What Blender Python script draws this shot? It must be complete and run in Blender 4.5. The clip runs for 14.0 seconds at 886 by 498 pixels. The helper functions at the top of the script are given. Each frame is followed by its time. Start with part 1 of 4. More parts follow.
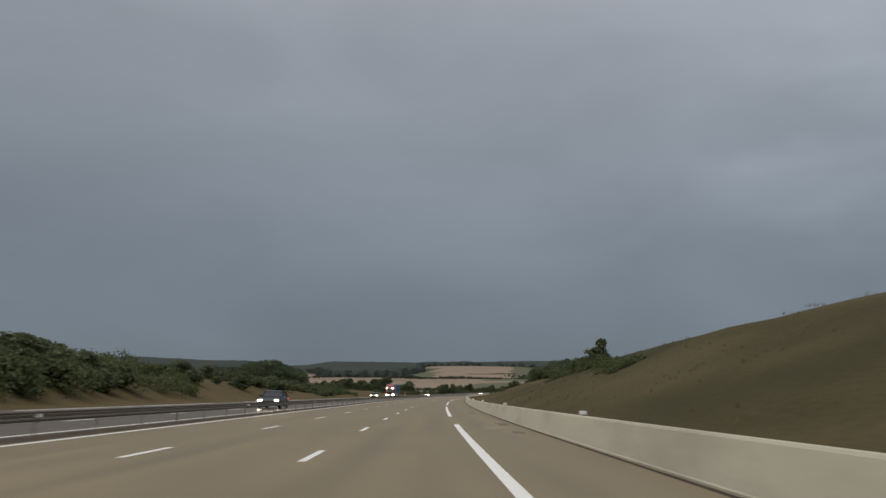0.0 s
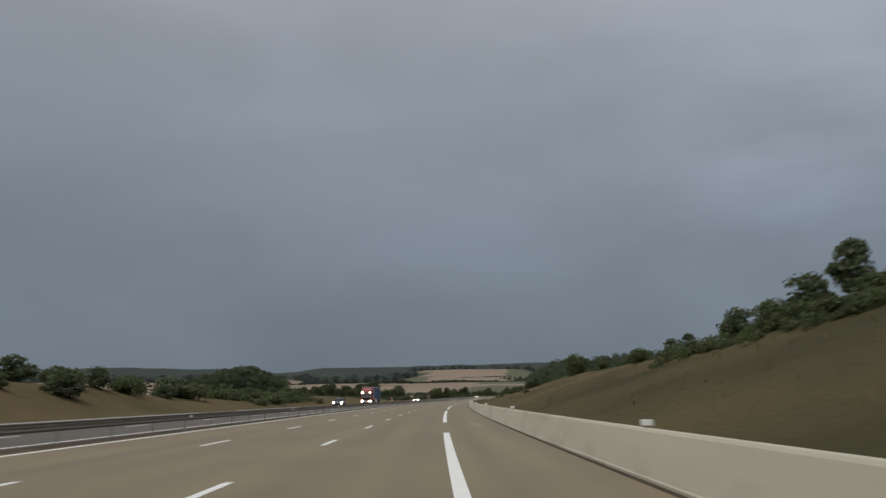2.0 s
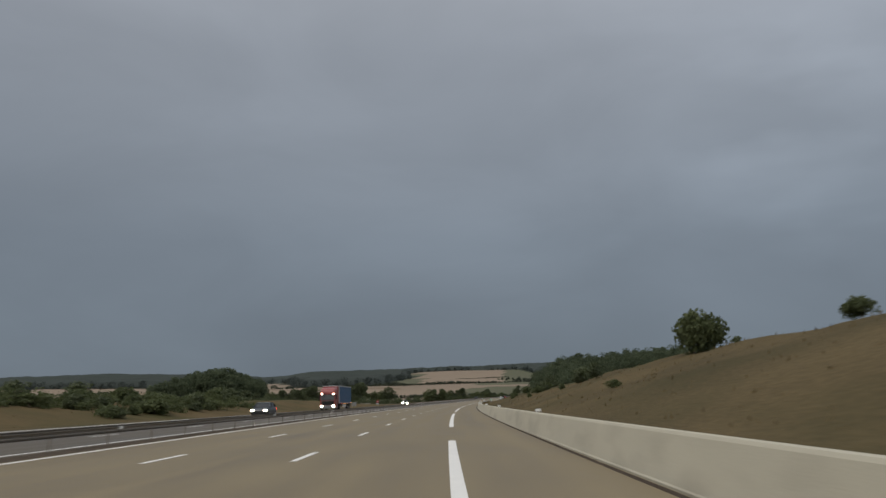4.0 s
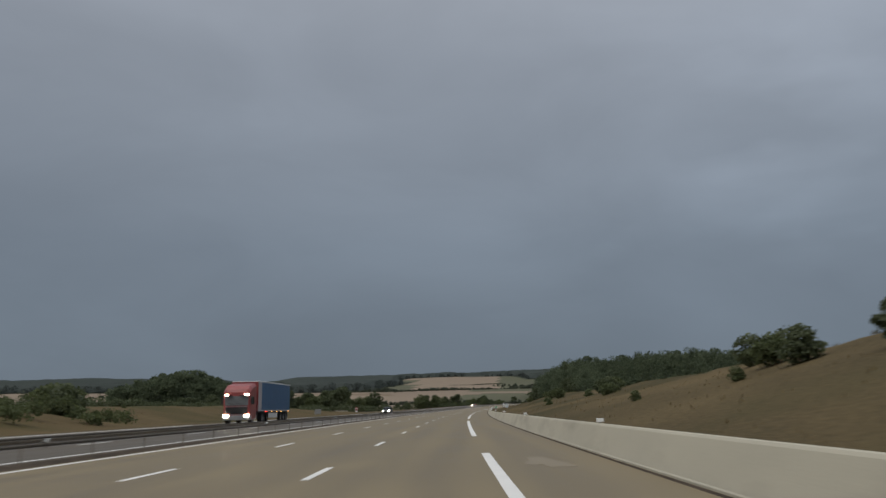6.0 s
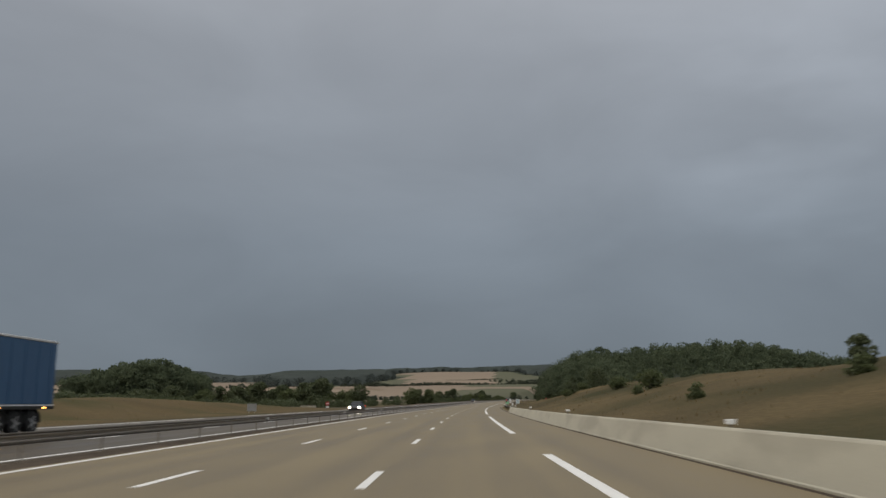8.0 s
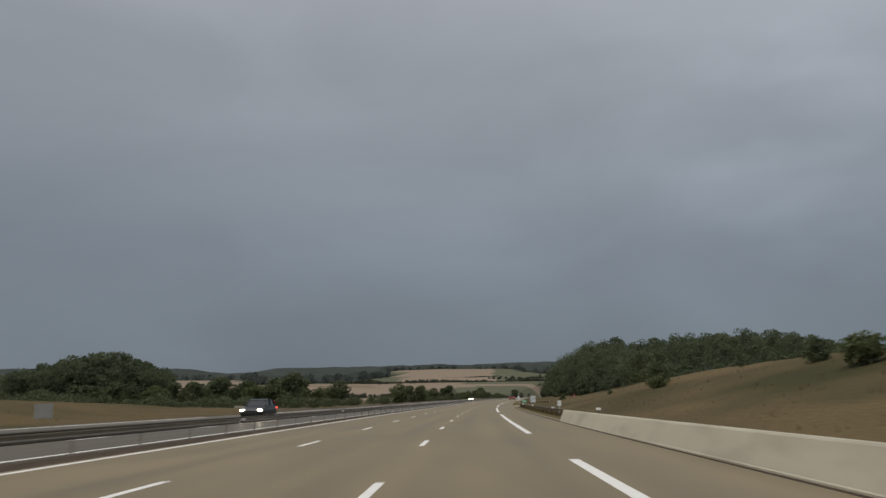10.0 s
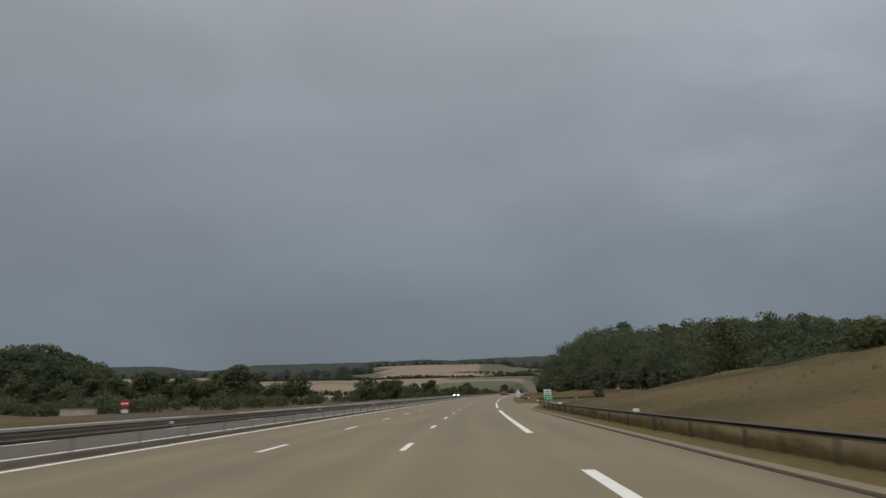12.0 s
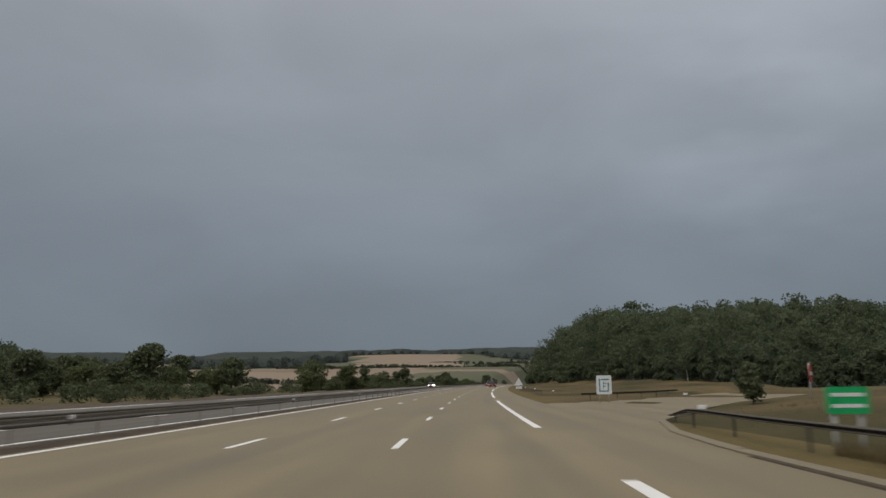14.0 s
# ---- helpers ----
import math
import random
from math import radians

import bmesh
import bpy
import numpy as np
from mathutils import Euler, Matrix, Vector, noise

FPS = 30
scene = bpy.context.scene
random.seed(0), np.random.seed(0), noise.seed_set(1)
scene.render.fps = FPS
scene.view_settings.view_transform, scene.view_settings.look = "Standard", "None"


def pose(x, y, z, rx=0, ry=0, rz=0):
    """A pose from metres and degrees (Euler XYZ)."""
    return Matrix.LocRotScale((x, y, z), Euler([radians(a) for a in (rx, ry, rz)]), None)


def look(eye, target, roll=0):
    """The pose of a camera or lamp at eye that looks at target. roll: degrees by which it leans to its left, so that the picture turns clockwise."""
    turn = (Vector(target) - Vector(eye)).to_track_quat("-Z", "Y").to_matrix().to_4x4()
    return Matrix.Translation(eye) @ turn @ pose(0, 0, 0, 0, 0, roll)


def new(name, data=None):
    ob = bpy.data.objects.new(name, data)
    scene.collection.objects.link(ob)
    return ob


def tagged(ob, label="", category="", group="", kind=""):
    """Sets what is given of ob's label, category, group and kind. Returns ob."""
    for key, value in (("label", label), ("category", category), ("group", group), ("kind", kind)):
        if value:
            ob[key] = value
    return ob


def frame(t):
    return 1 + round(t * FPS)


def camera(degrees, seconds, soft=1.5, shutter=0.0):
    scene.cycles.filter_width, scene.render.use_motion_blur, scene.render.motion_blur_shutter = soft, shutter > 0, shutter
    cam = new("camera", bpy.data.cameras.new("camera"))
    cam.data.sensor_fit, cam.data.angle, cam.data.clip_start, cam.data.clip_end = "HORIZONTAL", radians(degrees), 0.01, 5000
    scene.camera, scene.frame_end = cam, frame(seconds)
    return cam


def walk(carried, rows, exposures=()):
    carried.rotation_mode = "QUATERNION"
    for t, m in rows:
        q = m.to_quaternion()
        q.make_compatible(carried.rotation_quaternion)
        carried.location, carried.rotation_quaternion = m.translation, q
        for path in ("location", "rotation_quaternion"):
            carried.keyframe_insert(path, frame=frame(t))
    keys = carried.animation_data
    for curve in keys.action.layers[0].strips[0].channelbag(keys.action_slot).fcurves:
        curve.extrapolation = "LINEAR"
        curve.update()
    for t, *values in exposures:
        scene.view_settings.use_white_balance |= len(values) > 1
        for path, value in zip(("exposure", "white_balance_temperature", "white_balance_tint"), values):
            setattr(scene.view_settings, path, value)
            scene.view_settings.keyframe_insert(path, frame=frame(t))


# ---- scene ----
W_FOV = 58.5
cam = camera(W_FOV, 14.0, soft=1.5, shutter=0.35)

# seconds, x, y, z in metres, then heading to the right of north, pitch up, lean to the right in degrees
PATH = [
    (0.0, -1.25, -0.75, 1.21, 1.37, 10.45, -0.68),
    (0.5, -0.93, 13.72, 1.19, 1.61, 10.54, -0.28),
    (1.0, -0.47, 28.20, 1.16, 1.77, 10.69, 0.14),
    (1.5, -0.12, 42.47, 1.15, 2.07, 10.72, 0.63),
    (2.0, 0.30, 56.71, 1.15, 2.10, 10.79, 0.65),
    (4.5, 2.71, 127.49, 1.22, 2.70, 11.01, 1.57),
    (5.0, 3.20, 141.38, 1.24, 2.85, 11.17, 1.50),
    (5.5, 3.68, 155.06, 1.26, 3.02, 11.48, 1.40),
    (6.0, 4.18, 168.71, 1.28, 3.07, 11.46, 1.12),
    (6.5, 4.68, 182.40, 1.30, 3.59, 11.39, 1.28),
    (7.0, 5.20, 196.06, 1.33, 3.64, 11.52, 0.75),
    (7.5, 5.84, 209.65, 1.35, 3.49, 11.04, 0.31),
    (8.0, 6.61, 223.33, 1.37, 3.40, 11.16, 0.58),
    (10.5, 12.49, 291.37, 1.54, 3.78, 10.99, 0.86),
    (11.0, 13.97, 305.28, 1.58, 4.01, 10.92, 1.03),
    (11.5, 15.39, 319.12, 1.62, 4.25, 10.82, 1.03),
    (12.0, 16.83, 332.92, 1.67, 4.69, 10.79, 1.25),
    (12.5, 18.28, 346.56, 1.72, 4.96, 10.73, 1.20),
    (13.0, 19.78, 360.19, 1.78, 5.28, 10.58, 1.19),
    (13.5, 21.32, 373.88, 1.83, 5.71, 10.46, 0.89),
    (14.0, 23.00, 387.40, 1.89, 6.08, 10.12, 0.58),
]
walk(cam, [(t, pose(x, y, z) @ pose(0, 0, 0, 0, 0, -yaw) @ pose(0, 0, 0, 90 + pitch) @ pose(0, 0, 0, 0, 0, -lean))
           for t, x, y, z, yaw, pitch, lean in PATH],
     [(0.0, 0.0, 6500, 10), (0.5, 0.0, 6450, 10), (1.0, -0.04, 6380, 10), (2.0, -0.02, 6380, 10), (4.5, -0.06, 6420, 10), (5.0, -0.06, 6400, 10), (5.5, -0.13, 6050, 10),
      (6.0, -0.1, 6250, 10), (6.5, -0.06, 6400, 10), (7.0, -0.03, 6450, 10), (8.0, 0.02, 6580, 10), (11.0, 0.03, 6600, 10), (14.0, 0.03, 6580, 10)])

# ---------------------------------------------------------------- sky and light
world = bpy.data.worlds.new("overcast_dusk")
scene.world = world
world.use_nodes = True
wn, wl = world.node_tree.nodes, world.node_tree.links
wn.clear()
w_out = wn.new("ShaderNodeOutputWorld")
w_bg = wn.new("ShaderNodeBackground")
w_co = wn.new("ShaderNodeTexCoord")
w_sep = wn.new("ShaderNodeSeparateXYZ")
w_ramp = wn.new("ShaderNodeValToRGB")
w_map = wn.new("ShaderNodeMapping")
w_noise = wn.new("ShaderNodeTexNoise")
w_big = wn.new("ShaderNodeTexNoise")
w_sky = wn.new("ShaderNodeTexSky")
w_sky.sky_type, w_sky.sun_disc = 'NISHITA', False
w_sky.sun_elevation, w_sky.sun_rotation = radians(61), radians(237)
wl.new(w_co.outputs["Generated"], w_sep.inputs[0])
wl.new(w_co.outputs["Generated"], w_map.inputs["Vector"])
w_map.inputs["Scale"].default_value = (1.0, 1.0, 2.4)
w_noise.inputs["Scale"].default_value, w_noise.inputs["Detail"].default_value = 3.2, 5.0
w_noise.inputs["Roughness"].default_value, w_noise.inputs["Distortion"].default_value = 0.5, 0.35
w_big.inputs["Scale"].default_value, w_big.inputs["Detail"].default_value = 1.3, 2.0
wl.new(w_map.outputs[0], w_noise.inputs["Vector"])
wl.new(w_map.outputs[0], w_big.inputs["Vector"])
w_ramp.color_ramp.elements[0].position, w_ramp.color_ramp.elements[0].color = 0.0, (0.142, 0.170, 0.200, 1)
w_ramp.color_ramp.elements[1].position, w_ramp.color_ramp.elements[1].color = 1.0, (0.76, 0.78, 0.81, 1)
for at, col in ((0.05, (0.150, 0.181, 0.214)), (0.2, (0.195, 0.228, 0.267)), (0.42, (0.298, 0.326, 0.367)), (0.55, (0.40, 0.425, 0.465))):
    w_ramp.color_ramp.elements.new(at).color = (*col, 1)
wl.new(w_sep.outputs[2], w_ramp.inputs[0])
w_amp = wn.new("ShaderNodeMapRange")
w_amp.inputs["From Min"].default_value, w_amp.inputs["From Max"].default_value = 0.3, 0.7
w_amp.inputs["To Min"].default_value, w_amp.inputs["To Max"].default_value = 0.925, 1.09
wl.new(w_noise.outputs[0], w_amp.inputs[0])
w_amp2 = wn.new("ShaderNodeMapRange")
w_amp2.inputs["From Min"].default_value, w_amp2.inputs["From Max"].default_value = 0.3, 0.7
w_amp2.inputs["To Min"].default_value, w_amp2.inputs["To Max"].default_value = 0.93, 1.08
wl.new(w_big.outputs[0], w_amp2.inputs[0])
w_east = wn.new("ShaderNodeMapRange")
w_east.inputs["From Min"].default_value, w_east.inputs["From Max"].default_value = -0.5, 0.6
w_east.inputs["To Min"].default_value, w_east.inputs["To Max"].default_value = 0.955, 1.06
w_tilt = wn.new("ShaderNodeMapRange")
w_tilt.inputs["From Max"].default_value = 0.25
w_tilt.inputs["To Min"].default_value = -0.7
wl.new(w_sep.outputs[2], w_tilt.inputs[0])
w_lean = wn.new("ShaderNodeMath")
w_lean.operation = 'MULTIPLY'
wl.new(w_sep.outputs[0], w_lean.inputs[0])
wl.new(w_tilt.outputs[0], w_lean.inputs[1])
wl.new(w_lean.outputs[0], w_east.inputs[0])
w_side = wn.new("ShaderNodeMath")
w_side.operation = 'MULTIPLY'
w_mul = wn.new("ShaderNodeMath")
w_mul.operation = 'MULTIPLY'
wl.new(w_amp.outputs[0], w_mul.inputs[0])
wl.new(w_amp2.outputs[0], w_mul.inputs[1])
w_vec = wn.new("ShaderNodeVectorMath")
w_vec.operation = 'SCALE'
wl.new(w_ramp.outputs[0], w_vec.inputs[0])
wl.new(w_mul.outputs[0], w_side.inputs[0])
wl.new(w_east.outputs[0], w_side.inputs[1])
w_dot = wn.new("ShaderNodeVectorMath")
w_dot.operation = 'DOT_PRODUCT'
w_dot.inputs[1].default_value = (0.47, 0.84, 0.275)
wl.new(w_co.outputs["Generated"], w_dot.inputs[0])
w_near = wn.new("ShaderNodeMapRange")
w_near.interpolation_type = 'SMOOTHSTEP'
w_near.inputs["From Min"].default_value, w_near.inputs["From Max"].default_value = 0.982, 1.0
wl.new(w_dot.outputs["Value"], w_near.inputs[0])
w_wisp = wn.new("ShaderNodeTexNoise")
w_wisp.inputs["Scale"].default_value, w_wisp.inputs["Detail"].default_value, w_wisp.inputs["Roughness"].default_value = 5.0, 3.0, 0.45
wl.new(w_map.outputs[0], w_wisp.inputs["Vector"])
w_thin = wn.new("ShaderNodeMapRange")
w_thin.inputs["From Min"].default_value, w_thin.inputs["From Max"].default_value = 0.42, 0.68
w_thin.inputs["To Max"].default_value = 0.17
wl.new(w_wisp.outputs[0], w_thin.inputs[0])
w_break = wn.new("ShaderNodeMath")
w_break.operation = 'MULTIPLY_ADD'
wl.new(w_near.outputs[0], w_break.inputs[0])
wl.new(w_thin.outputs[0], w_break.inputs[1])
w_break.inputs[2].default_value = 1.0
w_all = wn.new("ShaderNodeMath")
w_all.operation = 'MULTIPLY'
wl.new(w_side.outputs[0], w_all.inputs[0])
wl.new(w_break.outputs[0], w_all.inputs[1])
wl.new(w_all.outputs[0], w_vec.inputs["Scale"])
w_clear = wn.new("ShaderNodeVectorMath")
w_clear.operation = 'SCALE'
w_clear.inputs["Scale"].default_value = 0.06
wl.new(w_sky.outputs[0], w_clear.inputs[0])
w_mix = wn.new("ShaderNodeMix")
w_mix.data_type = 'RGBA'
w_mix.inputs[0].default_value = 0.04
wl.new(w_vec.outputs[0], w_mix.inputs[6])
wl.new(w_clear.outputs[0], w_mix.inputs[7])
wl.new(w_mix.outputs[2], w_bg.inputs[0])
w_bg.inputs[1].default_value = 1.0
wl.new(w_bg.outputs[0], w_out.inputs[0])

sun = new("sun", bpy.data.lights.new("sun", 'SUN'))
sun.data.energy, sun.data.angle, sun.data.color = 1.5, radians(60), (1.0, 0.94, 0.83)
sun.matrix_world = look((0, 0, 300), (110, 70, 60))

# ---------------------------------------------------------------- the line of the motorway
KNOTS = np.array([-150, 0, 100, 200, 300, 400, 500, 650, 900, 1000.0])
CURVE = np.array([0.0, 3.91, 3.05, 3.31, 2.86, 3.60, 3.41, 3.41, 3.41, 0.0]) * 1e-4
GRADE = np.array([0.0, -0.23, 0.145, 0.16, 0.29, 0.47, 1.0, 1.0, 0.7, 0.3]) * 1e-2
S_AX = np.arange(-4000, 5200, 5.0)
S_TH = np.cumsum(np.interp(S_AX, KNOTS, CURVE)) * 5
S_TH -= np.interp(0, S_AX, S_TH)
S_X, S_Y, S_Z = np.cumsum(np.sin(S_TH)) * 5, np.cumsum(np.cos(S_TH)) * 5, np.cumsum(np.interp(S_AX, KNOTS, GRADE)) * 5
S_X -= np.interp(0, S_AX, S_X)
S_Y -= np.interp(0, S_AX, S_Y)
S_Z -= np.interp(0, S_AX, S_Z)


def on_road(s, lat, z=0.0):
    """World place of a point s metres along the motorway, lat metres right of the hard-shoulder line, z above the road."""
    th = np.interp(s, S_AX, S_TH)
    return Vector((np.interp(s, S_AX, S_X) + lat * math.cos(th), np.interp(s, S_AX, S_Y) - lat * math.sin(th), np.interp(s, S_AX, S_Z) + z))


def set_at(s, lat, z=0.0, turn=0.0):
    """Pose with y along the road, turned by that many degrees to the left."""
    th, g = np.interp(s, S_AX, S_TH), np.interp(s, KNOTS, GRADE)
    return Matrix.Translation(on_road(s, lat, z)) @ pose(0, 0, 0, 0, 0, -math.degrees(th)) @ pose(0, 0, 0, math.degrees(g)) @ pose(0, 0, 0, 0, 0, turn)


# ---------------------------------------------------------------- materials
def material(name, low, high, rough=0.8, scale=1.0, fine=20.0, bump=0.15, metal=0.0, spread=0.25, island=0.0, per_object=0.0,
             rough_var=0.1, stretch=(1, 1, 1), stain=None, stain_scale=0.1, emit=None, strength=0.0, dist=0.02, leafy=0.0, spec=0.5):
    m = bpy.data.materials.new(name)
    m.use_nodes = True
    n, l = m.node_tree.nodes, m.node_tree.links
    b = n["Principled BSDF"]
    co, mp = n.new("ShaderNodeTexCoord"), n.new("ShaderNodeMapping")
    geo = n.new("ShaderNodeNewGeometry")
    l.new(geo.outputs["Position"], mp.inputs["Vector"])
    mp.inputs["Scale"].default_value = stretch
    n.remove(co)
    big, small = n.new("ShaderNodeTexNoise"), n.new("ShaderNodeTexNoise")
    for t, sc, det in ((big, scale, 4.0), (small, fine, 3.0)):
        t.inputs["Scale"].default_value, t.inputs["Detail"].default_value = sc, det
        l.new(mp.outputs[0], t.inputs["Vector"])
    add = n.new("ShaderNodeMix")
    add.data_type = 'FLOAT'
    add.inputs[0].default_value = 0.4
    l.new(big.outputs[0], add.inputs[2])
    l.new(small.outputs[0], add.inputs[3])
    value = add.outputs[0]
    if island or per_object:
        src = geo.outputs["Random Per Island"] if island else n.new("ShaderNodeObjectInfo").outputs["Random"]
        mi = n.new("ShaderNodeMix")
        mi.data_type = 'FLOAT'
        mi.inputs[0].default_value = island or per_object
        l.new(value, mi.inputs[2])
        l.new(src, mi.inputs[3])
        value = mi.outputs[0]
    ramp = n.new("ShaderNodeValToRGB")
    ramp.color_ramp.elements[0].position, ramp.color_ramp.elements[0].color = 0.5 - spread, (*low, 1)
    ramp.color_ramp.elements[1].position, ramp.color_ramp.elements[1].color = 0.5 + spread, (*high, 1)
    l.new(value, ramp.inputs[0])
    colour = ramp.outputs[0]
    if stain:
        sn, sr, sm = n.new("ShaderNodeTexNoise"), n.new("ShaderNodeMapRange"), n.new("ShaderNodeMix")
        sn.inputs["Scale"].default_value, sn.inputs["Detail"].default_value = stain_scale, 5.0
        l.new(mp.outputs[0], sn.inputs["Vector"])
        sr.inputs["From Min"].default_value, sr.inputs["From Max"].default_value = 0.48, 0.66
        l.new(sn.outputs[0], sr.inputs[0])
        sm.data_type = 'RGBA'
        l.new(sr.outputs[0], sm.inputs[0])
        l.new(colour, sm.inputs[6])
        sm.inputs[7].default_value = (*stain, 1)
        colour = sm.outputs[2]
    l.new(colour, b.inputs["Base Color"])
    if leafy:
        tr, mx, out = n.new("ShaderNodeBsdfTranslucent"), n.new("ShaderNodeMixShader"), n["Material Output"]
        l.new(colour, tr.inputs["Color"])
        mx.inputs[0].default_value = leafy
        l.new(b.outputs[0], mx.inputs[1])
        l.new(tr.outputs[0], mx.inputs[2])
        l.new(mx.outputs[0], out.inputs["Surface"])
    rr = n.new("ShaderNodeMapRange")
    rr.inputs["To Min"].default_value, rr.inputs["To Max"].default_value = max(0.02, rough - rough_var), min(1, rough + rough_var)
    l.new(big.outputs[0], rr.inputs[0])
    l.new(rr.outputs[0], b.inputs["Roughness"])
    b.inputs["Metallic"].default_value = metal
    b.inputs["Specular IOR Level"].default_value = spec
    if bump:
        bp = n.new("ShaderNodeBump")
        bp.inputs["Strength"].default_value, bp.inputs["Distance"].default_value = bump, dist
        l.new(small.outputs[0], bp.inputs["Height"])
        l.new(bp.outputs[0], b.inputs["Normal"])
    if emit:
        b.inputs["Emission Color"].default_value, b.inputs["Emission Strength"].default_value = (*emit, 1), strength
    return m


def asphalt(name, dark, light, rough, lanes, edge):
    """Damp asphalt in road coordinates: wheel paths, lane joints, long stains, chippings."""
    m = bpy.data.materials.new(name)
    m.use_nodes = True
    n, l = m.node_tree.nodes, m.node_tree.links
    b = n["Principled BSDF"]
    uv, sep = n.new("ShaderNodeUVMap"), n.new("ShaderNodeSeparateXYZ")
    uv.uv_map = "UVMap"
    l.new(uv.outputs[0], sep.inputs[0])

    def mapped(sx, sy, scale, detail):
        mp, t = n.new("ShaderNodeMapping"), n.new("ShaderNodeTexNoise")
        mp.inputs["Scale"].default_value = (sx, sy, 1)
        l.new(uv.outputs[0], mp.inputs["Vector"])
        t.inputs["Scale"].default_value, t.inputs["Detail"].default_value = scale, detail
        l.new(mp.outputs[0], t.inputs["Vector"])
        return t.outputs[0]

    def maths(op, a, c):
        k = n.new("ShaderNodeMath")
        k.operation = op
        for i, v in enumerate((a, c)):
            if isinstance(v, (int, float)):
                k.inputs[i].default_value = v
            else:
                l.new(v, k.inputs[i])
        return k.outputs[0]

    long_stain, blotch, chips = mapped(1.0, 0.035, 1.1, 4), mapped(1, 0.5, 0.35, 4), mapped(1, 1, 26, 3)
    wave = maths('COSINE', maths('MULTIPLY', maths('ADD', sep.outputs[0], edge), 2 * math.pi / (lanes / 2)), 0)
    fac = maths('ADD', maths('ADD', maths('MULTIPLY', long_stain, 0.38), maths('MULTIPLY', blotch, 0.27)), 0.175)
    fac = maths('ADD', fac, maths('MULTIPLY', wave, 0.03))
    fac = maths('ADD', fac, maths('MULTIPLY', maths('SUBTRACT', chips, 0.5), 0.42))
    ramp = n.new("ShaderNodeValToRGB")
    ramp.color_ramp.elements[0].position, ramp.color_ramp.elements[0].color = 0.30, (*dark, 1)
    ramp.color_ramp.elements[1].position, ramp.color_ramp.elements[1].color = 0.70, (*light, 1)
    l.new(fac, ramp.inputs[0])
    l.new(ramp.outputs[0], b.inputs["Base Color"])
    rr = n.new("ShaderNodeMapRange")
    rr.inputs["From Min"].default_value, rr.inputs["From Max"].default_value = 0.3, 0.7
    rr.inputs["To Min"].default_value, rr.inputs["To Max"].default_value = rough - 0.1, rough + 0.12
    l.new(fac, rr.inputs[0])
    l.new(rr.outputs[0], b.inputs["Roughness"])
    bp = n.new("ShaderNodeBump")
    b.inputs["Specular IOR Level"].default_value = 0.28
    bp.inputs["Strength"].default_value, bp.inputs["Distance"].default_value = 0.15, 0.01
    l.new(chips, bp.inputs["Height"])
    l.new(bp.outputs[0], b.inputs["Normal"])
    return m


ASPHALT = asphalt("damp_asphalt", (0.140, 0.106, 0.058), (0.258, 0.204, 0.115), 0.5, 3.5, 0.0)
ASPHALT_FAR = asphalt("wet_asphalt_opposite", (0.066, 0.051, 0.032), (0.118, 0.092, 0.058), 0.46, 3.5, 1.5)
FOOT_DARK = material("foot_strip_dark", (0.035, 0.028, 0.022), (0.09, 0.07, 0.055), 0.9, 1.2, 30, 0.6, spec=0.08)
GRAVEL = material("median_gravel", (0.045, 0.036, 0.027), (0.15, 0.118, 0.088), 0.9, 1.2, 30, 0.6, stretch=(1, 0.4, 1), spec=0.08)
PAINT = material("road_paint", (0.72, 0.70, 0.66), (0.88, 0.86, 0.82), 0.5, 3, 40, 0.1)
CONCRETE = material("barrier_concrete", (0.42, 0.388, 0.305), (0.53, 0.49, 0.385), 0.75, 0.6, 25, 0.15, stain=(0.38, 0.345, 0.27), stain_scale=0.5, stretch=(1, 0.5, 2))
KERB = material("kerb_concrete", (0.15, 0.123, 0.08), (0.24, 0.20, 0.132), 0.8, 1.5, 30, 0.2)
RAIL = material("weathered_rail", (0.23, 0.203, 0.168), (0.34, 0.302, 0.255), 0.55, 0.5, 20, 0.08, metal=0.1, stretch=(1, 0.2, 3))
STEEL = material("galvanised_steel", (0.34, 0.34, 0.33), (0.52, 0.52, 0.50), 0.5, 2.0, 30, 0.05, metal=0.6)
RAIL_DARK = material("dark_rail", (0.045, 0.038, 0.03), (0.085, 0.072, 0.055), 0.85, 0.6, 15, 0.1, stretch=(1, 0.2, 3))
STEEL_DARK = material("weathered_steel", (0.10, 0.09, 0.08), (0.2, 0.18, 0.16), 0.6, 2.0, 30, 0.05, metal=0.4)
REFLECT = material("white_reflector", (0.85, 0.85, 0.83), (0.92, 0.92, 0.9), 0.2, 3, 30, 0.0)
DRY = material("dry_grass", (0.050, 0.043, 0.021), (0.098, 0.078, 0.038), 0.95, 0.13, 5.0, 0.35, spread=0.15, stain=(0.040, 0.040, 0.019), stain_scale=0.075, dist=0.1, stretch=(1, 0.55, 1), spec=0.08)
BANK = material("ochre_grass", (0.080, 0.059, 0.029), (0.142, 0.104, 0.053), 0.95, 0.12, 2.2, 0.35, stain=(0.072, 0.064, 0.028), stain_scale=0.07, dist=0.1, spec=0.08)
OCHRE = material("reddish_dry_grass", (0.062, 0.049, 0.025), (0.146, 0.108, 0.055), 0.95, 0.11, 5.0, 0.35, spread=0.16, stain=(0.052, 0.048, 0.022), stain_scale=0.08, dist=0.1, stretch=(1, 0.6, 1), spec=0.08)
VERGE = material("verge_grass", (0.100, 0.077, 0.034), (0.155, 0.121, 0.056), 0.95, 0.6, 8, 0.8, dist=0.06, spec=0.08)
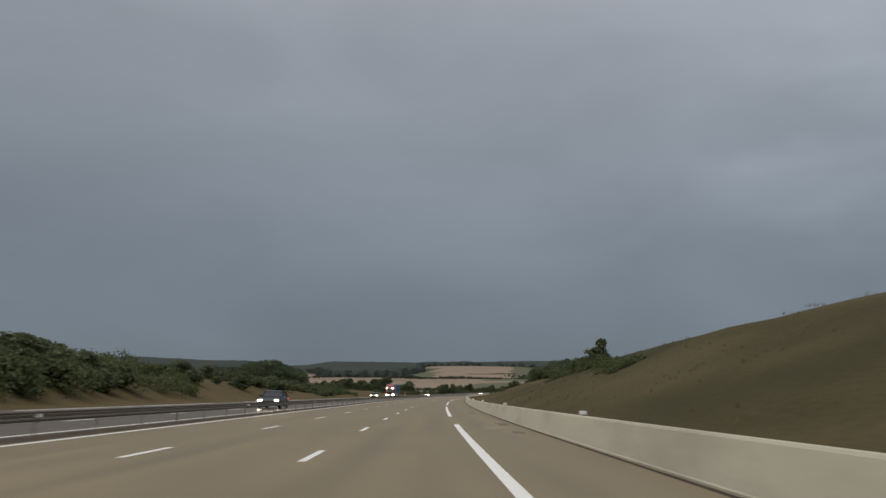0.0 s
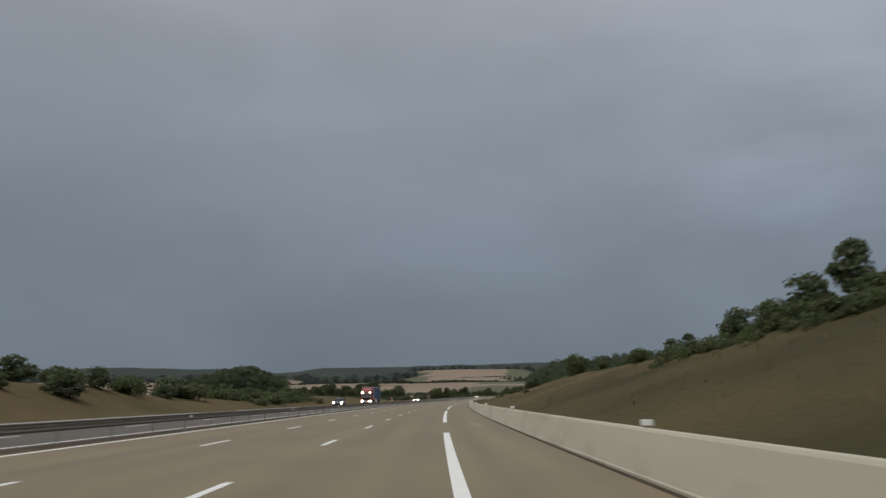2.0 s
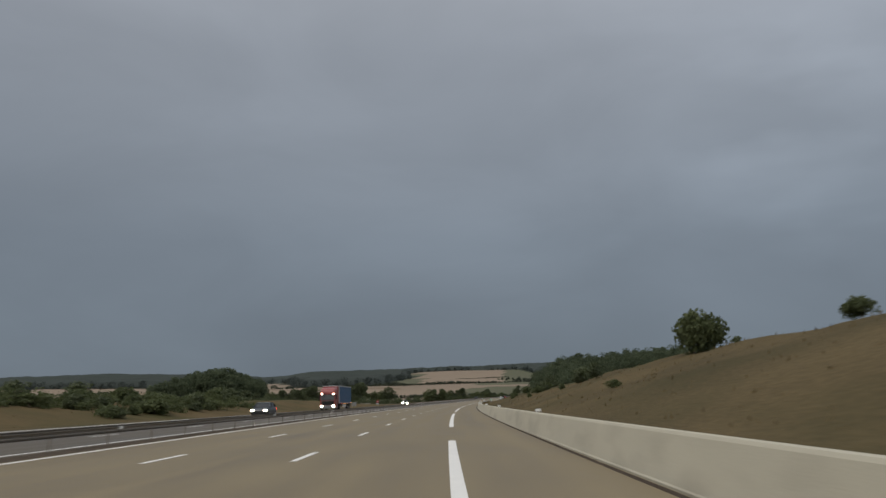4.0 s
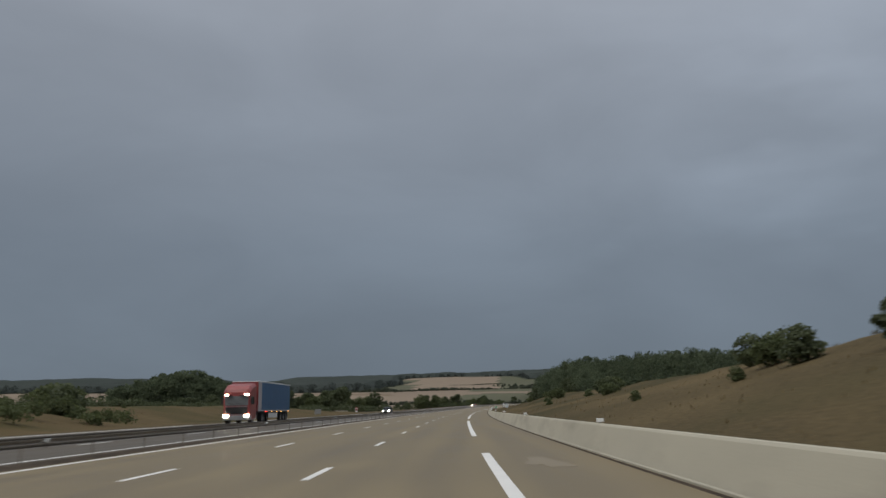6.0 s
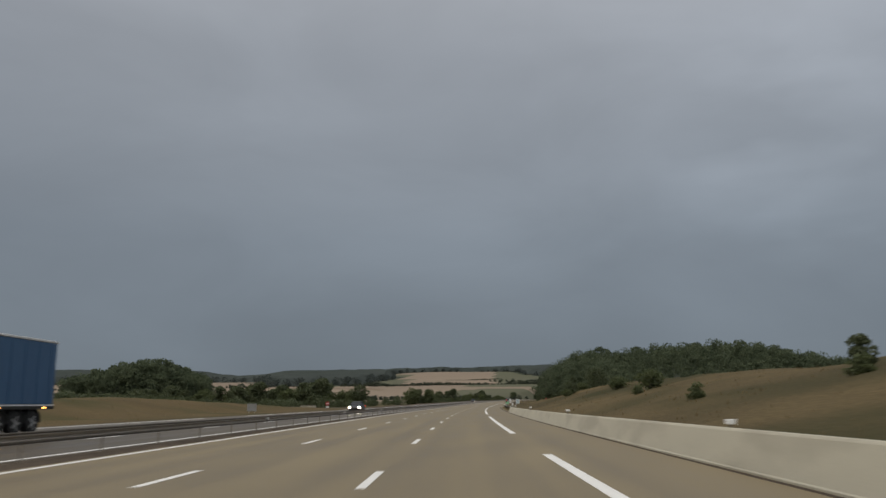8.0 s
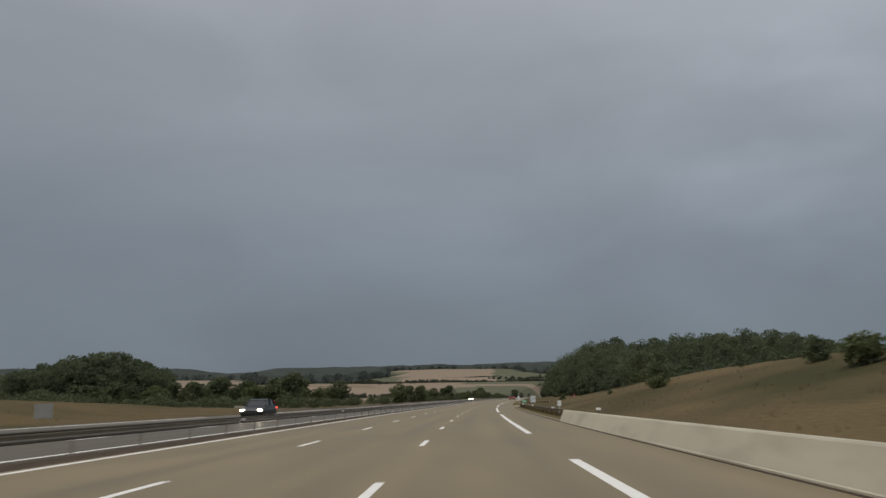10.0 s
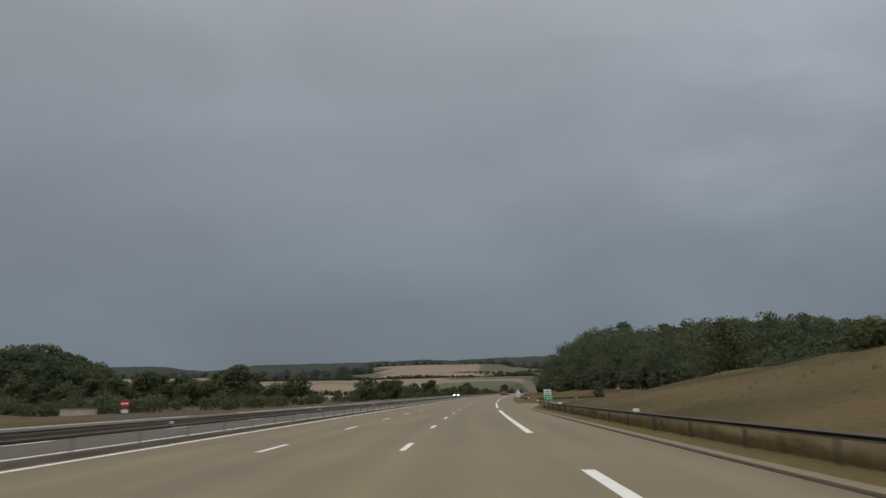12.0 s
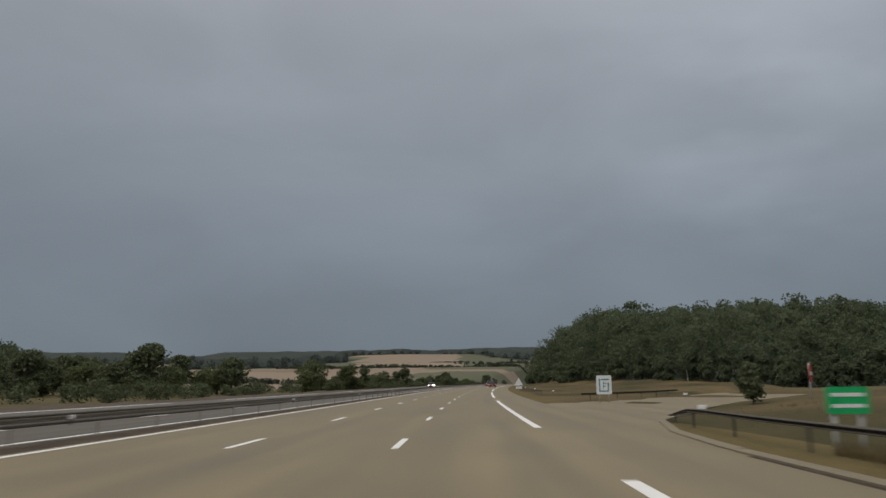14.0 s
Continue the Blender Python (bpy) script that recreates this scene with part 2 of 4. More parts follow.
MEADOW = material("meadow", (0.065, 0.06, 0.03), (0.14, 0.11, 0.058), 0.95, 0.03, 1.5, 0.6, dist=0.1, spec=0.08)
WOODFLOOR = material("woodland_floor", (0.030, 0.036, 0.026), (0.055, 0.064, 0.046), 1.0, 0.02, 0.3, 0.3, dist=0.5, spec=0.08)
STUBBLE = material("stubble_field", (0.20, 0.156, 0.116), (0.28, 0.222, 0.166), 0.95, 0.006, 0.2, 0.2, stretch=(0.4, 1, 1), dist=0.3, spec=0.08)
PLOUGH = material("brown_field", (0.165, 0.124, 0.086), (0.225, 0.175, 0.12), 0.95, 0.006, 0.2, 0.2, stretch=(0.4, 1, 1), dist=0.3, spec=0.08)
OLIVE = material("olive_field", (0.088, 0.092, 0.060), (0.130, 0.128, 0.084), 0.95, 0.006, 0.2, 0.2, stretch=(0.4, 1, 1), dist=0.3, spec=0.08)
LEAF = material("leaf_dark", (0.058, 0.074, 0.034), (0.134, 0.156, 0.074), 0.7, 0.2, 4, 0.0, island=0.35, leafy=0.4)
LEAF_OLIVE = material("leaf_olive", (0.076, 0.096, 0.038), (0.150, 0.172, 0.074), 0.75, 0.2, 4, 0.0, island=0.35, leafy=0.5)
LEAF_WOOD = material("leaf_woodland", (0.068, 0.088, 0.054), (0.172, 0.200, 0.118), 0.85, 0.085, 1.5, 0.0, island=0.15, leafy=0.5, spread=0.17, spec=0.08)
BIRCH = material("pale_bark", (0.30, 0.29, 0.25), (0.48, 0.46, 0.41), 0.85, 1.0, 12, 0.3)
# far woods: distance haze is put into this paler, greyer leaf colour
LEAF_HAZED = material("leaf_far_hazed", (0.072, 0.086, 0.078), (0.112, 0.128, 0.116), 0.9, 0.01, 0.2, 0.0, island=0.2, leafy=0.4, spec=0.08)
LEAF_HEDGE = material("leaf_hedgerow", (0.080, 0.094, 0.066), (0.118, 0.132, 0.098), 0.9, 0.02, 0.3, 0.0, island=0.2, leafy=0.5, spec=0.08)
BARK = material("bark", (0.05, 0.04, 0.03), (0.13, 0.11, 0.085), 0.9, 2, 20, 0.5, stretch=(1, 1, 0.3))
STRAW = material("straw", (0.15, 0.115, 0.06), (0.25, 0.19, 0.10), 0.9, 0.3, 4, 0.0, island=0.5, leafy=0.5, spec=0.08)


# ---------------------------------------------------------------- building helpers
def mesh_of(name, verts, faces, mats, smooth=False, slots=None):
    me = bpy.data.meshes.new(name)
    me.from_pydata([tuple(v) for v in verts], [], [tuple(f) for f in faces])
    for m in (mats if isinstance(mats, (list, tuple)) else [mats]):
        me.materials.append(m)
    if slots is not None:
        me.polygons.foreach_set("material_index", slots)
    if smooth:
        me.polygons.foreach_set("use_smooth", [True] * len(me.polygons))
    me.update()
    return me


def part(name, bm, mat, parent, label="", smooth=False):
    """Links a bmesh as one mesh object under a thing or a part."""
    me = bpy.data.meshes.new(name)
    bmesh.ops.recalc_face_normals(bm, faces=bm.faces[:])
    bm.to_mesh(me)
    bm.free()
    me.materials.append(mat)
    if smooth:
        me.polygons.foreach_set("use_smooth", [True] * len(me.polygons))
    ob = new(name, me)
    ob.parent = parent
    return tagged(ob, label)


def shared(name, me, parent, m):
    ob = new(name, me)
    ob.parent = parent
    ob.matrix_local = m
    return ob


def thing(name, label, category, group="", kind="", at=None):
    ob = new(name)
    ob.empty_display_size = 0.3
    if at is not None:
        ob.matrix_world = at
    return tagged(ob, label, category, group, kind)


def box(bm, x0, x1, y0, y1, z0, z1, bevel=0.0, m=None):
    made = bmesh.ops.create_cube(bm, size=1.0)["verts"]
    bmesh.ops.transform(bm, verts=made, matrix=Matrix.Translation(((x0 + x1) / 2, (y0 + y1) / 2, (z0 + z1) / 2)) @ Matrix.Diagonal((x1 - x0, y1 - y0, z1 - z0, 1)))
    if bevel:
        edges = list({e for v in made for e in v.link_edges})
        made = bmesh.ops.bevel(bm, geom=edges, offset=bevel, segments=2, affect='EDGES', profile=0.6)["verts"]
    if m is not None:
        bmesh.ops.transform(bm, verts=list(made), matrix=m)
    return bm


def rod(bm, r0, r1, z0, z1, sides=10, m=None):
    made = bmesh.ops.create_cone(bm, cap_ends=True, segments=sides, radius1=r0, radius2=r1, depth=z1 - z0)["verts"]
    bmesh.ops.transform(bm, verts=made, matrix=(m or Matrix()) @ Matrix.Translation((0, 0, (z0 + z1) / 2)))
    return bm


def sweep(name, profile, s0, s1, mat, step=4.0, closed=True, lat_of=None, smooth=False, z_of=None):
    """A mesh that carries a profile of (lat, z) along the road; lat_of shifts it, z_of scales its height."""
    ss = np.linspace(s0, s1, max(2, int((s1 - s0) / step) + 1))
    n = len(profile)
    verts, faces = [], []
    for s in ss:
        off, tall = lat_of(s) if lat_of else 0.0, z_of(s) if z_of else 1.0
        verts += [on_road(s, lat + off, z * tall) for lat, z in profile]
    for i in range(len(ss) - 1):
        for j in range(n if closed else n - 1):
            a, b = i * n + j, i * n + (j + 1) % n
            faces.append((a, b, b + n, a + n))
    if closed:
        faces.append(tuple(range(n))[::-1])
        faces.append(tuple((len(ss) - 1) * n + j for j in range(n)))
    me = mesh_of(name, verts, faces, mat, smooth)
    bm = bmesh.new()
    bm.from_mesh(me)
    uv = bm.loops.layers.uv.new("UVMap")
    for face in bm.faces:
        for loop in face.loops:
            i, j = divmod(loop.vert.index, n)
            loop[uv].uv = (profile[j][0], ss[i])
    bmesh.ops.recalc_face_normals(bm, faces=bm.faces[:])
    bm.to_mesh(me)
    bm.free()
    return me


def structure(name, me, label, category, parent=None):
    ob = new(name, me)
    if parent:
        ob.parent = parent
        return ob
    return tagged(ob, label, category, kind="structure")


# ---------------------------------------------------------------- the ground
CREST_S = [-200, 0, 66, 85, 110, 170, 200, 220, 260, 300, 324, 350, 380, 400, 425, 445, 480, 700]
CREST_Z = [6.1, 6.1, 5.8, 5.3, 4.6, 4.35, 4.1, 3.75, 3.2, 3.4, 3.6, 3.6, 3.05, 2.5, 1.2, 0.7, 0.5, 0.5]
FAR_Y = [-4000, 0, 500, 640, 720, 1000, 1250, 1300, 1500, 1900, 2300, 2600, 3000, 3400, 5000]
FAR_Z = [0, 0, 0.5, 2.0, 4.5, 15.5, 26, 28.5, 40, 65, 83, 94, 98, 98, 90]
BANK_S = [-200, 0, 60, 120, 150, 175, 200, 240, 283, 331, 350, 396, 430, 520]
BANK_Z = [4.2, 4.0, 3.8, 3.2, 2.5, 1.7, 1.6, 1.8, 1.9, 1.85, 1.5, 0.4, -0.6, -1.5]


def wood_front(s):
    """How far from the road the woodland's edge stands."""
    return float(np.interp(s, [440, 470, 500, 540, 600, 700, 900, 1000], [150, 74, 42, 26, 18, 10, 7, 9]))


def ramp01(a, b, v):
    t = min(1.0, max(0.0, (v - a) / (b - a)))
    return t * t * (3 - 2 * t)


def slip_right(s):
    """Right edge of the asphalt: the hard shoulder, then the mouth of the slip road."""
    return float(np.interp(s, [400, 404, 409, 415, 425, 440, 470, 520], [2.8, 2.85, 3.2, 4.3, 8.0, 15.0, 32.0, 62.0]))


def slip_left(s):
    return float(np.interp(s, [440, 445, 455, 480, 520], [4.3, 6.5, 13.0, 25.0, 46.0]))


def spread(x, y):
    """Sideways place of a far point as a share of its distance."""
    return x / max(300.0, y - 200)


def terrain(s, lat):
    """Height of the ground above the road's own level near the road, blended into the far hills."""
    p = on_road(s, lat)
    road_z = p.z
    if lat > 2.8:
        c = float(np.interp(s, CREST_S, CREST_Z))
        edge = slip_right(s) if s < 521 else 2.8
        if 440 < s < 521 and lat < slip_left(s):
            edge = 2.8
            c = 0.2
        d = lat - edge
        if d < 0:
            h = -0.12
        else:
            h = float(np.interp(d, [0, 0.25, 1.2, 3.0, 15.2, 24, 60], [-0.06, 0.06, 0.12, 0.3 * min(1, c / 3) + 0.12, c, c + 0.25, c + 0.6]))
    elif lat > -25.6:
        h = -0.12
    else:
        c = float(np.interp(s, BANK_S, BANK_Z))
        d = -25.6 - lat
        near, mid, top = (3.5, 11, 20) if s < 240 else (8, 16, 24)
        h = float(np.interp(d, [0, 1.0, near, mid, top, 60], [0.07, 0.13, 0.24 if c > 0 else 0.0, c, c + 0.3 * min(1, max(0, c)), c * 0.7 + 0.3 * min(1, max(0, c))]))
    rough = min(1.0, max(0.0, (abs(lat + 11.5) - 15.5) / 8))
    h += rough * (0.35 * noise.noise(Vector((p.x / 9, p.y / 9, 0))) + 0.12 * noise.noise(Vector((p.x / 2.5, p.y / 2.5, 3))))
    hill = 21.0 * math.exp(-((lat - 115) / (112 if lat < 115 else 85)) ** 2 - ((s - 750) / (133 if s < 750 else 210)) ** 2) if lat > 0 else 0.0
    hill *= ramp01(6, 34, lat)
    if lat < -120:
        hill = 14 * math.exp(-((s - 650) / 32) ** 2 - ((lat + 208) / 26) ** 2) + 3 * math.exp(-((s - 640) / 28) ** 2 - ((lat + 240) / 24) ** 2)
    side = ramp01(30, 260, abs(lat + 11)) * ramp01(350, 620, s)
    far = ramp01(640, 1250, s)
    valley = float(np.interp(s, [720, 980], [120, 46]))
    w = max((far if s < 1400 else 1.0) * ramp01(26, valley, abs(lat + 11)), side)
    base = float(np.interp(p.y, FAR_Y, FAR_Z))
    u = spread(p.x, p.y)
    roll = 7 * noise.noise(Vector((p.x / 420 + 3.1, p.y / 900, 1.7))) + 7 * noise.noise(Vector((p.x / 170, p.y / 400, 4.1))) + 5 * ramp01(0.02, 0.2, u)
    roll -= 21 * math.exp(-((u + 0.185) / 0.036) ** 2)
    base += roll * ramp01(1300, 2300, p.y)
    base += 3.5 * math.sin(p.y / 95 + 2 * noise.noise(Vector((p.x / 300, 0, 6)))) * ramp01(1250, 1400, p.y) * (1 - ramp01(1800, 2000, p.y))
    z = (road_z + h) * (1 - w) + (base + 0.3 * h) * w + hill
    return p.x, p.y, z


def on_ground(s, lat, sink=0.1):
    x, y, z = terrain(s, lat)
    return Vector((x, y, z - sink))


s_axis = np.concatenate([-np.geomspace(3600, 260, 14), np.arange(-240, -20, 20), np.arange(-20, 560, 4.0), np.arange(560, 1000, 12.0), np.arange(1000, 2400, 26.0), np.geomspace(2400, 4600, 26)])
l_right = np.concatenate([[2.6, 2.82, 3.1, 3.6, 4.2, 5, 6.2], np.arange(7.5, 30, 1.6), np.geomspace(30, 200, 14)[:-1], np.arange(200, 1300, 45.0), np.geomspace(1300, 3600, 12)])
l_left = -np.concatenate([[25.4, 25.7, 26.4, 27.4, 28.6], np.arange(30, 52, 1.8), np.geomspace(52, 140, 9)[:-1], np.arange(140, 330, 12.0), np.arange(330, 1700, 45.0), np.geomspace(1700, 3600, 10)])
l_axis = np.concatenate([l_left[::-1], [-18, -11.5, -4], l_right])
g_verts = [terrain(s, lat) for s in s_axis for lat in l_axis]
g_faces, g_slots = [], []
nl = len(l_axis)


def wooded(x, y):
    """Where the far hills carry woods."""
    if y < 1150:
        return False
    u = spread(x, y)
    edge = float(np.interp(u, [-0.4, -0.30, -0.27, -0.17, -0.15, -0.02, 0.012, 0.12, 0.16, 0.3], [1350, 1350, 1560, 1500, 1235, 1250, 1930, 1960, 1700, 1500]))
    edge += 70 * noise.noise(Vector((x / 160, 0.0, 9))) + 30 * noise.noise(Vector((x / 45, 0.0, 3)))
    if y > edge and not (0.0 < u < 0.25 and 2060 < y < 2160 and noise.noise(Vector((x / 110, 0.0, 5))) > 0.1):
        return True
    return False


def ground_slot(s, lat, p):
    wave = 30 * noise.noise(Vector((p.x / 350, 0, 2)))
    if wooded(p.x, p.y):
        return 3
    if lat > 17 and s > 470 and lat > wood_front(s) and ((lat - 120) / 185) ** 2 + ((s - 740) / 300) ** 2 < 1.0:
        return 3
    if lat < -120 and (((s - 650) / 46) ** 2 + ((lat + 208) / 44) ** 2 < 1 or ((s - 640) / 36) ** 2 + ((lat + 250) / 42) ** 2 < 1):
        return 3
    if p.y > 700 and -75 < lat < 150 and s < 900:
        return 2
    if p.y > 720 or (lat > 125 and s > 420):
        y, u = p.y + wave, spread(p.x, p.y)
        if y < 1120:
            return 4 if u < 0.075 else 6
        if y < 1180:
            return 5 if u < -0.01 else 4
        if y < 1270:
            return 4 if u < 0.09 else 6
        if u < -0.13:
            return 4
        return 6 if u < 0.015 else (4 if u < 0.125 else 6)
    if -25.6 > lat or lat > 4.4:
        if lat < -62 or lat > 34:
            return 2
        if lat < 0:
            if s > 388 and lat > -44:
                return 9
            return 7 if s < 395 + 20 * noise.noise(Vector((p.x / 9, p.y / 25, 2))) else 2
        return 8 if s + 0.8 * (lat - 14) + 22 * noise.noise(Vector((p.x / 7, p.y / 22, 6))) > 112 else 0
    return 1


for i in range(len(s_axis) - 1):
    for j in range(nl - 1):
        a = i * nl + j
        g_faces.append((a, a + 1, a + nl + 1, a + nl))
        sm, lm = (s_axis[i] + s_axis[i + 1]) / 2, (l_axis[j] + l_axis[j + 1]) / 2
        g_slots.append(ground_slot(sm, lm, on_road(sm, lm)))
tagged(new("ground", mesh_of("ground", g_verts, g_faces, [DRY, VERGE, MEADOW, WOODFLOOR, STUBBLE, PLOUGH, OLIVE, BANK, OCHRE, GRAVEL], True, g_slots)),
       "dry brown grass slopes and pale harvested fields rising to hills", "ground", kind="structure")

# ---------------------------------------------------------------- carriageways
road = structure("road", sweep("road", [(-10.95, 0), (2.8, 0), (2.8, -0.3), (-10.95, -0.3)], -900, 1500, ASPHALT, 5.0),
                 "damp grey-brown asphalt carriageway with three lanes and hard shoulder", "road")
opposite = structure("road_opposite", sweep("road_opposite", [(-25.6, 0.12), (-12.2, 0), (-12.2, -0.3), (-25.6, -0.3)], -900, 1500, ASPHALT_FAR, 5.0),
                     "wet asphalt carriageway for the oncoming traffic", "road")
structure("median_strip", sweep("median_strip", [(-12.2, -0.02), (-11.9, 0.03), (-11.3, 0.05), (-10.95, -0.02), (-10.95, -0.3), (-12.2, -0.3)], -900, 1500, GRAVEL, 5.0),
          "dark gravel median strip between the carriageways", "median")
slip_s = [402, 406, 410, 415, 420, 425, 432, 440, 448, 458, 470, 485, 505, 520]
sv, sf = [], []
for s in slip_s:
    left = 2.79 if s <= 440 else slip_left(s)
    sv += [on_road(s, left, 0.0), on_road(s, max(slip_right(s), left + 0.02), 0.0), on_road(s, max(slip_right(s), left + 0.02), -0.3), on_road(s, left, -0.3)]
for i in range(len(slip_s) - 1):
    for j in range(4):
        a, b = 4 * i + j, 4 * i + (j + 1) % 4
        sf.append((a, b, b + 4, a + 4))
slip_me = mesh_of("slip_road", sv, sf, ASPHALT)
slip_uv = slip_me.uv_layers.new(name="UVMap")
for loop in slip_me.loops:
    i, j = divmod(loop.vertex_index, 4)
    slip_uv.data[loop.index].uv = (2.8 if j in (0, 3) else slip_right(slip_s[i]), slip_s[i])
structure("slip_road", slip_me, "asphalt mouth of a slip road turning off", "road")

def tilt(lat):
    """Height of the opposite carriageway, banked in the bend."""
    return 0.009 * max(0.0, -12.2 - lat)


# lane markings
bm = bmesh.new()
box(bm, -0.075, 0.075, 0, 3.0, -0.01, 0.006)
DASH = bpy.data.meshes.new("lane_dash")
bm.to_mesh(DASH)
bm.free()
DASH.materials.append(PAINT)
for lat, host in ((-3.5, road), (-7.0, road), (-16.0, opposite), (-19.5, opposite)):
    for n in range(-4, 60):
        s = 14.31 + 13 * n + (0.5 if lat == -7.0 else 0.0 if host is road else 5.0)
        shared("lane_dash", DASH, host, set_at(s, lat, tilt(lat)))
OUTER0 = 45.0
for n in range(-2, 16):
    structure("shoulder_line", sweep("shoulder_line", [(-0.11, 0.006), (0.11, 0.006), (0.11, -0.01), (-0.11, -0.01)], 47.7 + 52 * n, 86.7 + 52 * n, PAINT), "", "", road)
    outer = [(-24.75, tilt(-24.75) + 0.006), (-24.45, tilt(-24.45) + 0.006), (-24.45, tilt(-24.45) - 0.01), (-24.75, tilt(-24.75) - 0.01)]
    structure("shoulder_line", sweep("shoulder_line", outer, OUTER0 + 52 * n, OUTER0 + 39 + 52 * n, PAINT), "", "", opposite)
structure("edge_line", sweep("edge_line", [(-10.74, 0.006), (-10.54, 0.006), (-10.54, -0.01), (-10.74, -0.01)], -900, 1200, PAINT), "", "", road)
structure("edge_line", sweep("edge_line", [(-12.58, 0.006), (-12.40, 0.006), (-12.40, -0.01), (-12.58, -0.01)], -900, 1200, PAINT), "", "", opposite)

# repairs in the hard shoulder: uneven patches of newer and older asphalt
PATCH_DARK = asphalt("asphalt_repair", (0.088, 0.070, 0.045), (0.165, 0.133, 0.085), 0.6, 3.5, 0.0)
PATCH_PALE = asphalt("asphalt_worn", (0.19, 0.155, 0.105), (0.30, 0.25, 0.17), 0.6, 3.5, 0.0)
for i, (s, lat, w, length, mat) in enumerate(((31.0, 1.3, 0.9, 2.6, PATCH_PALE), (27.5, 1.9, 0.5, 2.2, PATCH_DARK), (35.5, 2.1, 0.5, 3.5, PATCH_DARK),
                                              (58.0, 1.7, 0.6, 3.0, PATCH_DARK), (96.0, 1.4, 0.7, 4.0, PATCH_PALE), (187.0, 1.2, 0.8, 3.2, PATCH_PALE))):
    pts = []
    for k in range(18):
        a = 2 * math.pi * k / 18
        r = 1 + 0.8 * noise.noise(Vector((math.cos(a) * 1.9, math.sin(a) * 1.9, 3.3 * i + 0.4)))
        pts.append((lat + w * 0.5 * r * math.cos(a), s + length * 0.5 * r * math.sin(a)))
    me = mesh_of("asphalt_patch", [on_road(q, p, z) for z in (0.004, -0.02) for p, q in pts],
                 [tuple(range(18))] + [(k, 18 + k, 18 + (k + 1) % 18, (k + 1) % 18) for k in range(18)], mat)
    patch_uv = me.uv_layers.new(name="UVMap")
    for loop in me.loops:
        patch_uv.data[loop.index].uv = pts[loop.vertex_index % 18]
    structure("asphalt_patch", me, "", "", road)

# ---------------------------------------------------------------- concrete barrier and kerb
structure("concrete_barrier", sweep("concrete_barrier", [(2.78, -0.1), (2.78, 0.03), (2.80, 0.05), (2.99, 0.59), (3.02, 0.625), (3.17, 0.625), (3.20, 0.59), (3.30, 0.2), (3.42, -0.1)],
                                        -900, 324, CONCRETE, 4.0, z_of=lambda s: 1.16 - 0.16 * ramp01(212, 288, s)), "pale concrete safety barrier beside the hard shoulder", "barrier")
# thin dark strip in the asphalt's edge, along the foot of barrier and kerb
structure("gutter", sweep("gutter", [(2.64, -0.05), (2.64, 0.003), (2.68, 0.005), (2.75, 0.005), (2.775, -0.05)], -900, 402, FOOT_DARK, 4.0),
          "thin dark strip along the foot of barrier and kerb", "gutter")
structure("kerb", sweep("kerb", [(2.74, -0.1), (2.74, 0.035), (2.78, 0.05), (2.98, 0.05), (3.0, 0.035), (3.0, -0.1)], 324.2, 403, KERB, 4.0),
          "low pale concrete kerb along the verge", "kerb")
kv, kf = [], []
kerb_s = np.linspace(403.05, 426, 24)
for s in kerb_s:
    e = slip_right(s)
    kv += [on_road(s, e - 0.06, -0.1), on_road(s, e - 0.06, 0.03), on_road(s, e, 0.05), on_road(s, e + 0.18, 0.055), on_road(s, e + 0.2, -0.1)]
for i in range(len(kerb_s) - 1):
    for j in range(4):
        a = 5 * i + j
        kf.append((a, a + 1, a + 6, a + 5))
structure("kerb_nose", mesh_of("kerb_nose", kv, kf, KERB), "curved pale kerb at the slip road's mouth", "kerb")


# ---------------------------------------------------------------- guard rails
def rail_profile(face, low=0.385, high=0.665):
    """A W-beam seen from the road; face is -1 where the wave looks to the left."""
    pts = [(x, low + (high - low) * k) for x, k in ((0.0, 0.0), (0.075, 0.10), (0.085, 0.19), (0.075, 0.28), (0.0, 0.42), (0.0, 0.58), (0.075, 0.72), (0.085, 0.81), (0.075, 0.90), (0.0, 1.0))]
    return [(x * face, z) for x, z in pts] + [(x * face - 0.012 * face, z) for x, z in pts[::-1]]


bm = bmesh.new()
box(bm, -0.025, 0.025, -0.016, 0.016, -0.4, 0.56, 0.006)
POST = bpy.data.meshes.new("post")
bm.to_mesh(POST)
bm.free()
POST.materials.append(RAIL)
POST_DARK = POST.copy()
POST_DARK.materials.clear()
POST_DARK.materials.append(RAIL_DARK)
bm = bmesh.new()
box(bm, -0.015, 0.015, -0.10, 0.10, -0.05, 0.05, 0.012)
PLATE = bpy.data.meshes.new("reflector")
bm.to_mesh(PLATE)
bm.free()
PLATE.materials.append(REFLECT)


def guard_rail(label, lat, s0, s1, face, gap=4.0, offset=None, low=0.385, high=0.665, mat=RAIL, post=POST, z_of=None):
    at = on_road(s0, lat)
    ob = thing("guard_rail", label, "guard rail", at=Matrix.Translation(at))
    inv = Matrix.Translation(-at)
    beam = sweep("beam", [(lat + x, z) for x, z in rail_profile(face, low, high)], s0, s1, mat, 4.0 if s1 - s0 > 200 else 2.0, lat_of=offset, z_of=z_of)
    beam.transform(inv)
    new("beam", beam).parent = ob
    for s in np.arange(s0 + 1, s1, gap):
        shared("post", post, ob, inv @ set_at(s, lat - 0.07 * face + (offset(s) if offset else 0)) @ Matrix.Diagonal((1, 1, z_of(s) if z_of else 1, 1)))
    return ob


